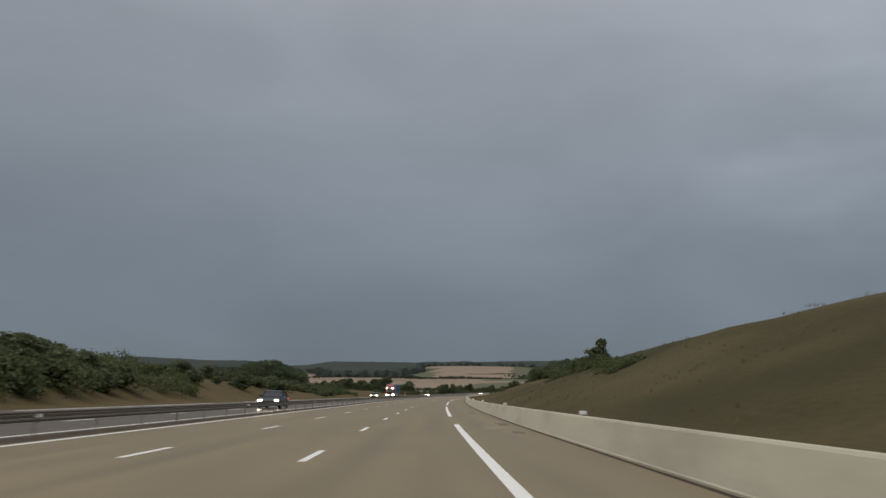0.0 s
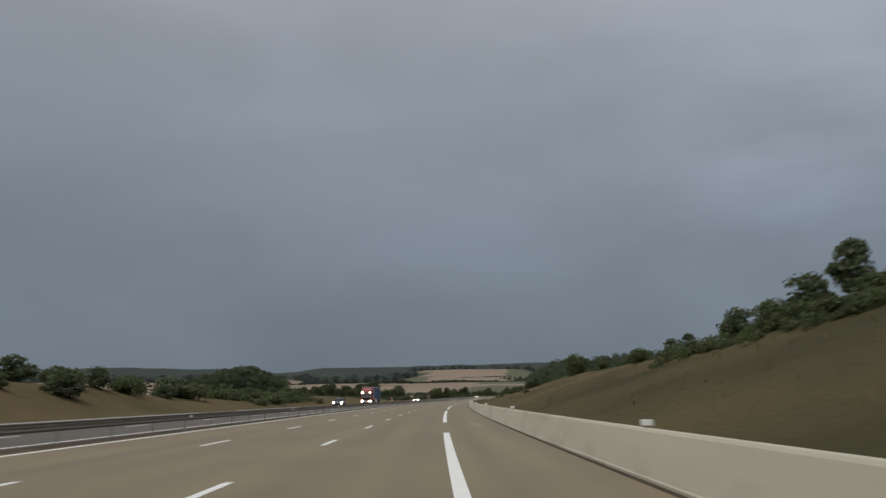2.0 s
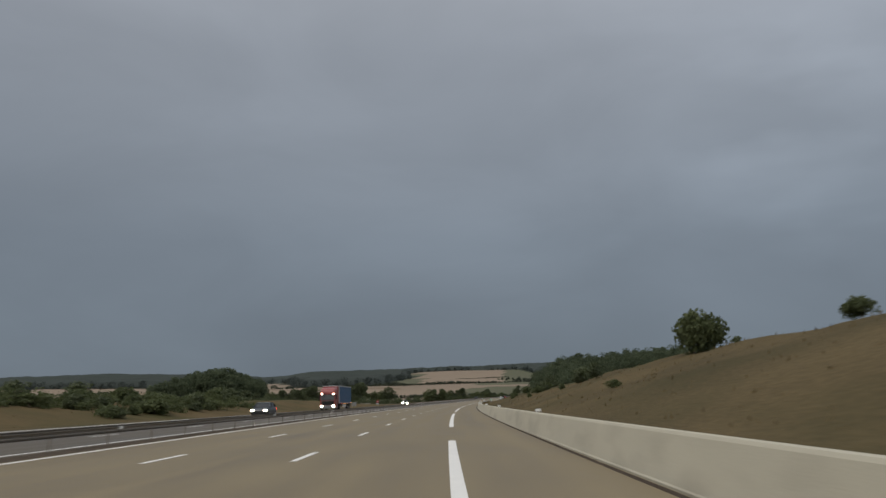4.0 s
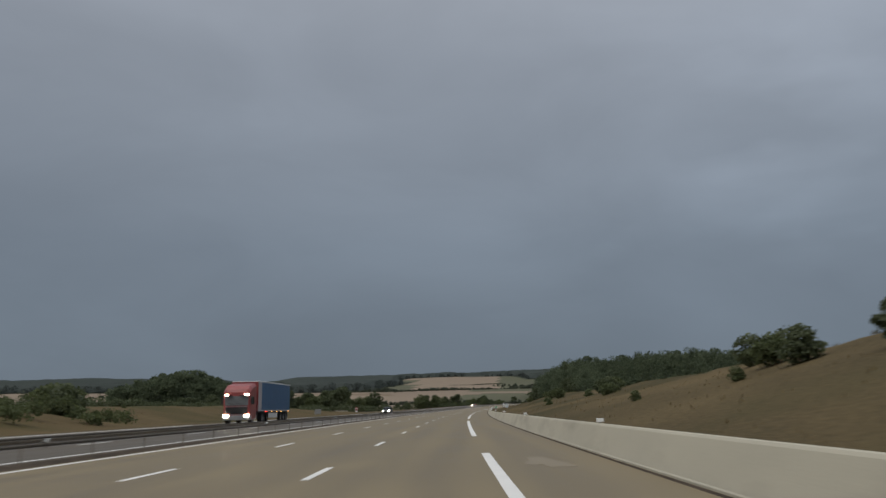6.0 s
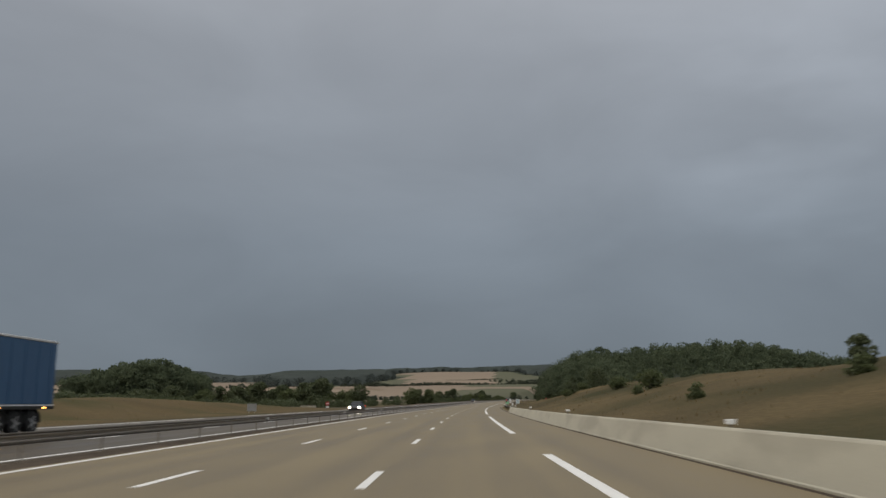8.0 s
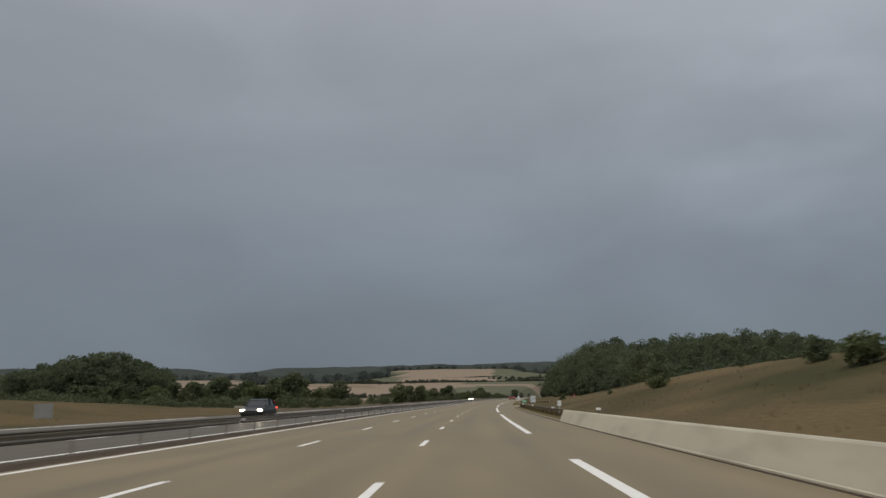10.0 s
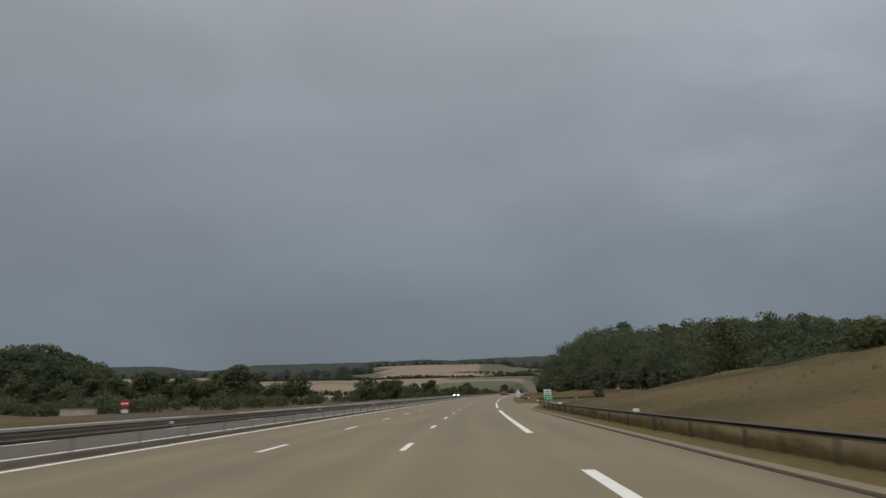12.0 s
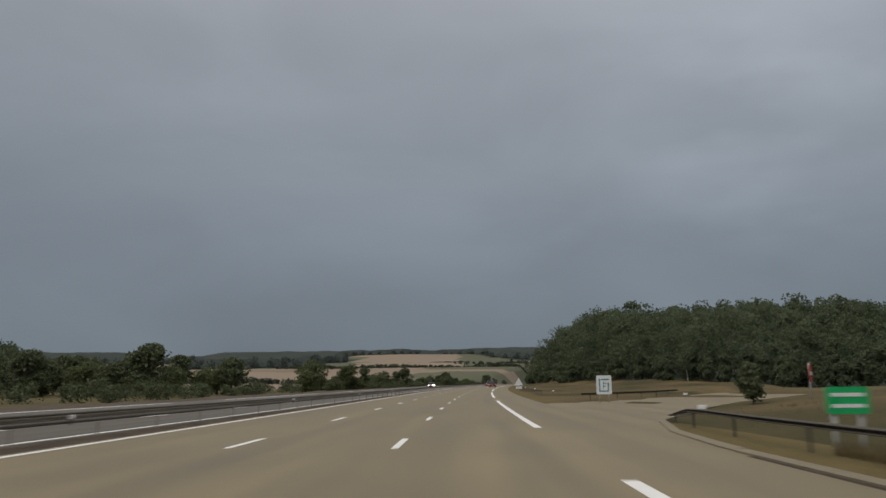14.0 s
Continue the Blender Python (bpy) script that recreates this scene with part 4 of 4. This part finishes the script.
tagged(new("grass", mesh_of("grass", tv, tf, STRAW)), "tufts of tall dry straw-coloured grass on the slopes", "grass", kind="stuff")

# ---------------------------------------------------------------- signs
SIGN_WHITE = material("sign_white", (0.74, 0.75, 0.74), (0.86, 0.87, 0.86), 0.3, 4, 40, 0.0)
SIGN_BLUE = material("sign_blue", (0.05, 0.22, 0.30), (0.07, 0.28, 0.38), 0.3, 4, 40, 0.0)
SIGN_GREEN = material("sign_green", (0.01, 0.36, 0.11), (0.015, 0.46, 0.15), 0.3, 4, 40, 0.0)
SIGN_RED = material("sign_red", (0.34, 0.035, 0.028), (0.44, 0.05, 0.04), 0.3, 4, 40, 0.0)
SIGN_BACK = material("sign_grey", (0.28, 0.28, 0.27), (0.38, 0.38, 0.37), 0.5, 4, 40, 0.0, metal=0.4)


def rounded_plate(bm, w, h, z, y0, y1, r=0.06, corners=6):
    pts = []
    for cx, cz, a0 in ((w / 2 - r, h / 2 - r, 0), (-w / 2 + r, h / 2 - r, 90), (-w / 2 + r, -h / 2 + r, 180), (w / 2 - r, -h / 2 + r, 270)):
        for i in range(corners + 1):
            a = radians(a0 + 90 * i / corners)
            pts.append((cx + r * math.cos(a), z + cz + r * math.sin(a)))
    front = [bm.verts.new((x, y0, zz)) for x, zz in pts]
    back = [bm.verts.new((x, y1, zz)) for x, zz in pts]
    bm.faces.new(front[::-1])
    bm.faces.new(back)
    for i in range(len(pts)):
        j = (i + 1) % len(pts)
        bm.faces.new((front[i], front[j], back[j], back[i]))
    return bm


def disc(bm, r, z, y0, y1, sides=28, start=90.0):
    front = [bm.verts.new((r * math.cos(radians(start + 360 * i / sides)), y0, z + r * math.sin(radians(start + 360 * i / sides)))) for i in range(sides)]
    back = [bm.verts.new((v.co.x, y1, v.co.z)) for v in front]
    bm.faces.new(front)
    bm.faces.new(back[::-1])
    for i in range(sides):
        j = (i + 1) % sides
        bm.faces.new((front[i], front[j], back[j], back[i]))
    return bm


def sign_on_posts(name, label, s, lat, posts, top, turn=0.0, foot=0.0):
    p = on_ground(s, lat, 0.0) if foot is None else on_road(s, lat, foot)
    base = set_at(s, lat, 0.0, turn)
    base.translation = p
    ob = thing(name, label, "road sign", at=base)
    for x in posts:
        bm = bmesh.new()
        rod(bm, 0.035, 0.035, -0.6, top, 10, Matrix.Translation((x, 0.05, 0)))
        part("post", bm, STEEL, ob, smooth=True)
    return ob


# parking sign: white square plate with a blue picture
ob = sign_on_posts("parking_sign", "white square road sign with blue symbol on two posts", 442, 6.9, (-0.3, 0.3), 1.75)
panel = part("panel", rounded_plate(bmesh.new(), 1.0, 1.25, 1.15, -0.02, 0.01, 0.08), SIGN_WHITE, ob)
bm = bmesh.new()
box(bm, -0.33, -0.24, -0.026, -0.018, 0.75, 1.55)
box(bm, -0.33, 0.33, -0.026, -0.018, 0.70, 0.78)
box(bm, 0.24, 0.33, -0.026, -0.018, 0.75, 1.30)
box(bm, -0.18, 0.33, -0.026, -0.018, 1.46, 1.55)
box(bm, -0.06, 0.0, -0.026, -0.018, 0.92, 1.36)
box(bm, 0.0, 0.14, -0.026, -0.018, 1.2, 1.27)
box(bm, 0.0, 0.10, -0.026, -0.018, 1.04, 1.1)
part("symbol", bm, SIGN_BLUE, panel)

# green board with two lines of writing too small to read
ob = sign_on_posts("direction_sign", "small green direction board with two white lines", 401.6, 4.2, (-0.22, 0.22), 1.1, 0)
panel = part("panel", rounded_plate(bmesh.new(), 0.70, 0.44, 0.92, -0.02, 0.01, 0.05), SIGN_GREEN, ob)
for z in (1.01, 0.83):
    bm = bmesh.new()
    box(bm, -0.27, 0.27, -0.026, -0.018, z - 0.03, z + 0.03, 0.003)
    part("text_bar", bm, SIGN_WHITE, panel)

# no-entry disc at the slip road
ob = sign_on_posts("no_entry_sign", "round red no-entry sign with white bar, turned towards the slip road", 426, 13.9, (0,), 1.75, 58, None)
panel = part("panel", disc(bmesh.new(), 0.45, 1.25, -0.02, 0.01), SIGN_RED, ob)
bm = bmesh.new()
box(bm, -0.33, 0.33, -0.026, -0.018, 1.17, 1.33, 0.003)
part("bar", bm, SIGN_WHITE, panel)

# pair of white plates where the concrete barrier ends
ob = sign_on_posts("marker_plates", "two small white marker plates stacked on a post", 332.8, 3.65, (0,), 1.12)
for z in (0.86, 1.05):
    part("plate", rounded_plate(bmesh.new(), 0.26, 0.16, z, -0.02, 0.01, 0.02), REFLECT, ob)

# triangle far ahead beside the hard shoulder
ob = sign_on_posts("warning_sign", "white triangular sign on a post beside the shoulder", 505, 3.9, (0,), 2.0)
part("panel", disc(bmesh.new(), 0.72, 1.3, -0.02, 0.01, 3), SIGN_WHITE, ob)
part("plate", rounded_plate(bmesh.new(), 0.9, 0.35, 0.62, -0.02, 0.01, 0.04), SIGN_WHITE, ob)

# no-entry disc with a plate, beyond the oncoming carriageway
ob = sign_on_posts("no_entry_sign", "red and white round road sign above a white plate", 417, -39.5, (0,), 1.75, 0, None)
panel = part("panel", disc(bmesh.new(), 0.5, 1.25, -0.02, 0.01), SIGN_RED, ob)
bm = bmesh.new()
box(bm, -0.38, 0.38, -0.026, -0.018, 1.16, 1.34)
part("bar", bm, SIGN_WHITE, panel)
part("plate", rounded_plate(bmesh.new(), 0.8, 0.35, 0.45, -0.02, 0.01, 0.04), SIGN_WHITE, ob)

# back of a small sign on the far verge
ob = sign_on_posts("verge_sign", "grey back of a sign standing in dry grass", 332.5, -32, (-0.4, 0.4), 1.1, 0, None)
part("panel", rounded_plate(bmesh.new(), 1.3, 1.0, 0.72, -0.02, 0.01, 0.05), SIGN_BACK, ob)

# low concrete wall past the bank
ob = thing("low_wall", "low weathered concrete block wall with a pale coping", "wall", at=set_at(416, -43.9, 0.0))
bm = bmesh.new()
box(bm, -2.0, 1.8, -0.2, 0.3, -1.4, 0.72, 0.03)
part("wall_body", bm, CONCRETE, ob)
bm = bmesh.new()
box(bm, -2.06, 1.86, -0.26, 0.36, 0.72, 0.80, 0.02)
part("coping", bm, KERB, ob)

# ---------------------------------------------------------------- vehicles
GLASS = material("car_glass", (0.012, 0.014, 0.016), (0.02, 0.022, 0.024), 0.08, 2, 10, 0.0, rough_var=0.02)
TYRE = material("tyre_rubber", (0.012, 0.012, 0.012), (0.025, 0.025, 0.025), 0.85, 5, 40, 0.1)
RIM = material("rim_alloy", (0.35, 0.35, 0.36), (0.5, 0.5, 0.5), 0.35, 5, 40, 0.0, metal=0.8)
BLACK = material("black_plastic", (0.015, 0.015, 0.015), (0.03, 0.03, 0.03), 0.6, 5, 40, 0.05)
HEAD_ON = material("headlight_on", (0.8, 0.8, 0.75), (0.9, 0.9, 0.85), 0.2, 5, 40, 0.0, emit=(1.0, 0.86, 0.60), strength=140.0)
TAIL_ON = material("taillight_on", (0.4, 0.01, 0.01), (0.5, 0.015, 0.015), 0.2, 5, 40, 0.0, emit=(1.0, 0.06, 0.04), strength=4.0)
# pale grey base stands in for the sky reflected in the lorry's windscreen
SCREEN_SHEEN = material("windscreen_painted_sheen", (0.16, 0.165, 0.17), (0.22, 0.225, 0.23), 0.15, 2, 10, 0.0, rough_var=0.03)
CAR_GREY = material("car_paint_grey", (0.05, 0.055, 0.06), (0.08, 0.085, 0.09), 0.3, 1, 8, 0.0, metal=0.4)
CAR_DARK = material("car_paint_dark", (0.018, 0.02, 0.024), (0.035, 0.038, 0.042), 0.3, 1, 8, 0.0, metal=0.4)
CAR_SILVER = material("car_paint_silver", (0.30, 0.31, 0.32), (0.42, 0.42, 0.43), 0.3, 1, 8, 0.0, metal=0.5)
CAR_RED = material("cab_paint_red", (0.26, 0.055, 0.052), (0.34, 0.08, 0.075), 0.35, 1, 8, 0.0)
PANEL = material("trailer_panel_grey", (0.40, 0.36, 0.37), (0.52, 0.48, 0.48), 0.45, 0.8, 8, 0.05, stain=(0.33, 0.29, 0.29), stain_scale=0.6)
RAIL_WHITE = material("white_enamel", (0.70, 0.70, 0.69), (0.82, 0.82, 0.81), 0.4, 2, 20, 0.0)
AMBER_ON = material("amber_lamp_on", (0.5, 0.2, 0.02), (0.6, 0.25, 0.03), 0.3, 5, 40, 0.0, emit=(1.0, 0.45, 0.10), strength=5.0)
TARP = material("blue_tarpaulin", (0.030, 0.090, 0.195), (0.055, 0.145, 0.275), 0.5, 0.5, 6, 0.15, stretch=(1, 1, 0.3))


def loft(rings):
    """A closed skin through rings of equal length, capped at both ends."""
    bm = bmesh.new()
    rows = [[bm.verts.new(p) for p in ring] for ring in rings]
    for a, b in zip(rows, rows[1:]):
        for i in range(len(a)):
            j = (i + 1) % len(a)
            bm.faces.new((a[i], a[j], b[j], b[i]))
    bm.faces.new(rows[0])
    bm.faces.new(rows[-1][::-1])
    return bm


def wheel(parent, x, y, r, w):
    m = pose(x, y, r, 0, 90, 0)
    bm = bmesh.new()
    rod(bm, r * 0.96, r * 0.96, -w / 2, w / 2, 24)
    bmesh.ops.bevel(bm, geom=[e for e in bm.edges if abs(e.verts[0].co.z - e.verts[1].co.z) < 1e-4], offset=0.03, segments=2, affect='EDGES')
    bmesh.ops.transform(bm, verts=bm.verts, matrix=m)
    tyre = part("wheel", bm, TYRE, parent, "black tyre on a metal rim")
    bm = bmesh.new()
    for i in range(5):
        box(bm, -0.045, 0.045, 0.0, r * 0.6, -w / 2 - 0.012, w / 2 + 0.012, 0.0, pose(0, 0, 0, 0, 0, 72 * i))
    rod(bm, r * 0.16, r * 0.16, -w / 2 - 0.016, w / 2 + 0.016, 12)
    bmesh.ops.transform(bm, verts=bm.verts, matrix=m)
    part("rim", bm, RIM, tyre)


def car(s, lat, paint, label, facing_us=True, lights=True, group=""):
    """A five-door car, 4.4 m long, nose towards its own -y."""
    ob = thing("car", label, "car", group, at=set_at(s, lat, tilt(lat), 0 if facing_us else 180))
    body = []
    for y, zb, zt, w in ((-2.2, 0.32, 0.62, 0.70), (-2.1, 0.22, 0.74, 0.82), (-1.7, 0.20, 0.84, 0.88), (-0.95, 0.20, 0.96, 0.90), (0.0, 0.20, 0.98, 0.90),
                         (1.2, 0.20, 1.0, 0.90), (1.85, 0.22, 1.0, 0.87), (2.12, 0.28, 0.94, 0.80), (2.2, 0.38, 0.82, 0.72)):
        body.append([(x, y, z) for x, z in ((-w * 0.86, zb), (-w, zb + 0.16), (-w, zb + (zt - zb) * 0.6), (-w * 0.93, zt - 0.05), (-w * 0.8, zt),
                                            (w * 0.8, zt), (w * 0.93, zt - 0.05), (w, zb + (zt - zb) * 0.6), (w, zb + 0.16), (w * 0.86, zb))])
    part("body", loft(body), paint, ob, smooth=False)
    cabin = []
    for y, zt, w in ((-1.0, 0.97, 0.80), (-0.3, 1.36, 0.66), (0.1, 1.44, 0.64), (1.0, 1.45, 0.63), (1.5, 1.36, 0.62), (1.98, 1.0, 0.70)):
        cabin.append([(-w - 0.12 * (zt > 1.1), y, 0.95), (-w, y, zt - 0.04), (-w * 0.85, y, zt), (w * 0.85, y, zt), (w, y, zt - 0.04), (w + 0.12 * (zt > 1.1), y, 0.95)])
    part("cabin_glass", loft(cabin), GLASS, ob, "dark glass")
    bm = bmesh.new()
    for (y0, z0, w0), (y1, z1, w1) in (((-0.34, 1.37, 0.66), (0.1, 1.46, 0.645)), ((0.1, 1.46, 0.645), (1.0, 1.47, 0.635)), ((1.0, 1.47, 0.635), (1.55, 1.37, 0.62))):
        a = [bm.verts.new(p) for p in ((-w0, y0, z0), (w0, y0, z0), (w1, y1, z1), (-w1, y1, z1))]
        b = [bm.verts.new((v.co.x * 0.98, v.co.y, v.co.z - 0.05)) for v in a]
        bm.faces.new(a)
        bm.faces.new(b[::-1])
        for i in range(4):
            bm.faces.new((a[i], b[i], b[(i + 1) % 4], a[(i + 1) % 4]))
    part("roof", bm, paint, ob)
    for x in (-0.72, 0.72):
        for p, q in (((x * 1.07, -0.98, 0.97), (x * 0.93, -0.3, 1.39)), ((x * 1.06, 0.35, 0.97), (x * 0.92, 0.4, 1.42)), ((x * 1.02, 1.95, 1.0), (x * 0.88, 1.5, 1.38))):
            bm = bmesh.new()
            v, f = [], []
            limb(v, f, p, q, 0.045, 0.04, 6)
            vs = [bm.verts.new(c) for c in v]
            for face in f:
                bm.faces.new([vs[i] for i in face])
            part("pillar", bm, paint, ob)
        bm = bmesh.new()
        box(bm, x * 1.32 - 0.09, x * 1.32 + 0.09, -0.75, -0.63, 0.98, 1.12, 0.03)
        part("door_mirror", bm, paint, ob)
        bm = bmesh.new()
        box(bm, x * 0.9 - 0.15, x * 0.9 + 0.15, -2.19, -2.03, 0.60, 0.72, 0.03)
        part("headlight", bm, HEAD_ON if lights else GLASS, ob, "lit headlight" if lights else "")
        bm = bmesh.new()
        box(bm, x * 0.98 - 0.12, x * 0.98 + 0.12, 2.02, 2.2, 0.74, 0.88, 0.02)
        part("tail_light", bm, TAIL_ON, ob, "lit red tail light")
        for y in (-1.35, 1.3):
            wheel(ob, x * 1.12, y, 0.31, 0.2)
    bm = bmesh.new()
    box(bm, -0.45, 0.45, -2.215, -2.12, 0.36, 0.54, 0.02)
    part("grille", bm, BLACK, ob)
    bm = bmesh.new()
    box(bm, -0.26, 0.26, 2.19, 2.215, 0.5, 0.61, 0.005)
    part("number_plate", bm, SIGN_WHITE, ob)
    return ob


def lorry(s, lat):
    """Tractor with a tilt trailer, nose towards its own -y."""
    ob = thing("lorry", "red lorry cab pulling a blue curtain-sided trailer", "lorry", at=set_at(s, lat, tilt(lat)))
    cab = []
    for y, zb, zt, w in ((0.0, 0.55, 2.9, 1.12), (0.12, 0.42, 3.15, 1.23), (0.6, 0.42, 3.5, 1.25), (2.0, 0.55, 3.75, 1.25), (2.25, 0.7, 3.75, 1.22)):
        cab.append([(-w, y, zb), (-w, y, zt - 0.25), (-w + 0.2, y, zt), (w - 0.2, y, zt), (w, y, zt - 0.25), (w, y, zb)])
    part("cab", loft(cab), CAR_RED, ob)
    bm = bmesh.new()
    box(bm, -1.08, 1.08, -0.045, 0.06, 1.7, 2.55, 0.03)
    part("windscreen", bm, SCREEN_SHEEN, ob, "glass with a pale reflection in its colour")
    bm = bmesh.new()
    box(bm, -1.0, 1.0, -0.05, 0.05, 0.95, 1.55, 0.03)
    for z in (1.05, 1.2, 1.35):
        box(bm, -0.9, 0.9, -0.075, -0.04, z - 0.03, z + 0.03)
    part("grille", bm, BLACK, ob)
    bm = bmesh.new()
    box(bm, -1.24, 1.24, -0.12, 0.3, 0.38, 0.82, 0.06)
    part("bumper", bm, CAR_SILVER, ob)
    for x in (-0.95, 0.95):
        bm = bmesh.new()
        box(bm, x - 0.2, x + 0.2, -0.15, 0.02, 0.66, 0.86, 0.04)
        part("headlight", bm, HEAD_ON, ob, "lit headlight")
        bm = bmesh.new()
        box(bm, x * 0.98 - 0.16, x * 0.98 + 0.16, -0.06, 0.06, 2.62, 2.72, 0.03)
        part("roof_light", bm, HEAD_ON, ob, "lit lamp above the windscreen")
        bm = bmesh.new()
        box(bm, x * 1.45 - 0.1, x * 1.45 + 0.1, 0.12, 0.24, 1.8, 2.5, 0.03)
        part("door_mirror", bm, BLACK, ob)
        bm = bmesh.new()
        box(bm, x * 1.318 - 0.01, x * 1.318 + 0.01, 0.5, 1.4, 1.8, 2.5, 0.01)
        part("side_window", bm, GLASS, ob, "dark glass")
        for y, in ((1.0,), (4.6,), (12.3,), (13.6,), (14.9,)):
            wheel(ob, x * 1.12, y, 0.5, 0.32)
        bm = bmesh.new()
        box(bm, x * 1.29 - 0.03, x * 1.29 + 0.03, 7.0, 10.6, 0.5, 0.98, 0.02)
        part("side_guard", bm, RAIL_WHITE, ob)
        bm = bmesh.new()
        box(bm, x * 1.345 - 0.012, x * 1.345 + 0.012, 2.75, 16.4, 1.19, 1.25, 0.005)
        part("side_rail", bm, RAIL_WHITE, ob, "thin white rail along the trailer floor")
        bm = bmesh.new()
        box(bm, x * 1.325 - 0.012, x * 1.325 + 0.012, 2.84, 4.05, 1.27, 3.88, 0.004)
        part("front_panel", bm, PANEL, ob, "pale grey panel before the curtain")
        for y in (5.6, 6.2, 8.2, 10.2, 12.2, 15.6):
            bm = bmesh.new()
            box(bm, x * 1.345 - 0.02, x * 1.345 + 0.02, y - 0.09, y + 0.09, 1.08, 1.15, 0.01)
            part("side_lamp", bm, TAIL_ON if y < 7 else AMBER_ON, ob, "lit side marker lamp")
        bm = bmesh.new()
        box(bm, x * 1.28 - 0.03, x * 1.28 + 0.03, 0.28, 2.2, 0.42, 0.78, 0.03)
        part("side_skirt", bm, RAIL_WHITE, ob, "pale skirt below the cab")
        for y in (4.6, 12.3, 13.6, 14.9):
            bm = bmesh.new()
            v, f = [], []
            for k in range(9):
                a = math.pi * k / 8
                for r in (0.58, 0.62):
                    for w in (-0.17, 0.17):
                        v.append((x * 1.12 + w, y - r * math.cos(a), 0.5 + r * math.sin(a)))
            for k in range(8):
                for i, j in ((0, 1), (1, 3), (3, 2), (2, 0)):
                    f.append((4 * k + i, 4 * k + j, 4 * k + 4 + j, 4 * k + 4 + i))
            vs = [bm.verts.new(q) for q in v]
            for face in f:
                bm.faces.new([vs[i] for i in face])
            part("mudguard", bm, BLACK, ob)
        for k in range(12):
            y = 4.6 + 1.03 * k
            bm = bmesh.new()
            box(bm, x * 1.33 - 0.012, x * 1.33 + 0.012, y - 0.025, y + 0.025, 1.28, 3.84, 0.004)
            part("strap", bm, TARP, ob)
    bm = bmesh.new()
    box(bm, -1.26, 1.26, 2.75, 16.4, 1.25, 3.9, 0.05)
    part("curtain", bm, TARP, ob, "blue tarpaulin curtain")
    bm = bmesh.new()
    box(bm, -1.28, 1.28, 2.7, 2.82, 1.1, 3.95, 0.03)
    part("front_wall", bm, CAR_RED, ob)
    bm = bmesh.new()
    box(bm, -1.29, 1.29, 2.7, 16.45, 3.9, 4.0, 0.03)
    part("roof_rail", bm, RAIL_WHITE, ob)
    bm = bmesh.new()
    box(bm, -1.28, 1.28, 2.7, 16.45, 1.05, 1.19, 0.03)
    box(bm, -0.45, 0.45, 2.0, 16.2, 0.75, 1.05, 0.02)
    part("chassis", bm, BLACK, ob)
    for x in (-0.7, 0.7):
        bm = bmesh.new()
        box(bm, x - 0.35, x + 0.35, -0.3, 0.05, 2.58, 2.64, 0.02)
        part("sun_visor", bm, BLACK, ob)
    for z in (1.6, 0.9):
        bm = bmesh.new()
        box(bm, -1.02, 1.02, -0.085, -0.05, z - 0.02, z + 0.02, 0.006)
        part("grille_trim", bm, CAR_SILVER, ob, "bright trim strip across the cab front")
    for x in (-0.45, 0.3):
        bm = bmesh.new()
        box(bm, -0.32, 0.32, -0.008, 0.008, -0.012, 0.012, 0.0, pose(x, -0.06, 1.84, 0, 14, 0))
        part("wiper", bm, BLACK, ob)
    return ob


car(65.5, -14.3, CAR_DARK, "dark oncoming car with headlights on, on wet asphalt", group="oncoming cars")
car(196, -19.6, CAR_GREY, "grey oncoming car with headlights on, on wet asphalt", group="oncoming cars")
car(338, -18.4, CAR_DARK, "dark oncoming car beside the median rail", group="oncoming cars")
car(590, -16.5, CAR_DARK, "dark oncoming car far down the road, headlights on", group="oncoming cars")
car(610, -1.9, CAR_DARK, "dark car ahead with red tail lights lit", facing_us=False)
car(655, -5.2, CAR_GREY, "grey car ahead with red tail lights lit", facing_us=False)
lorry(242, -21.2)
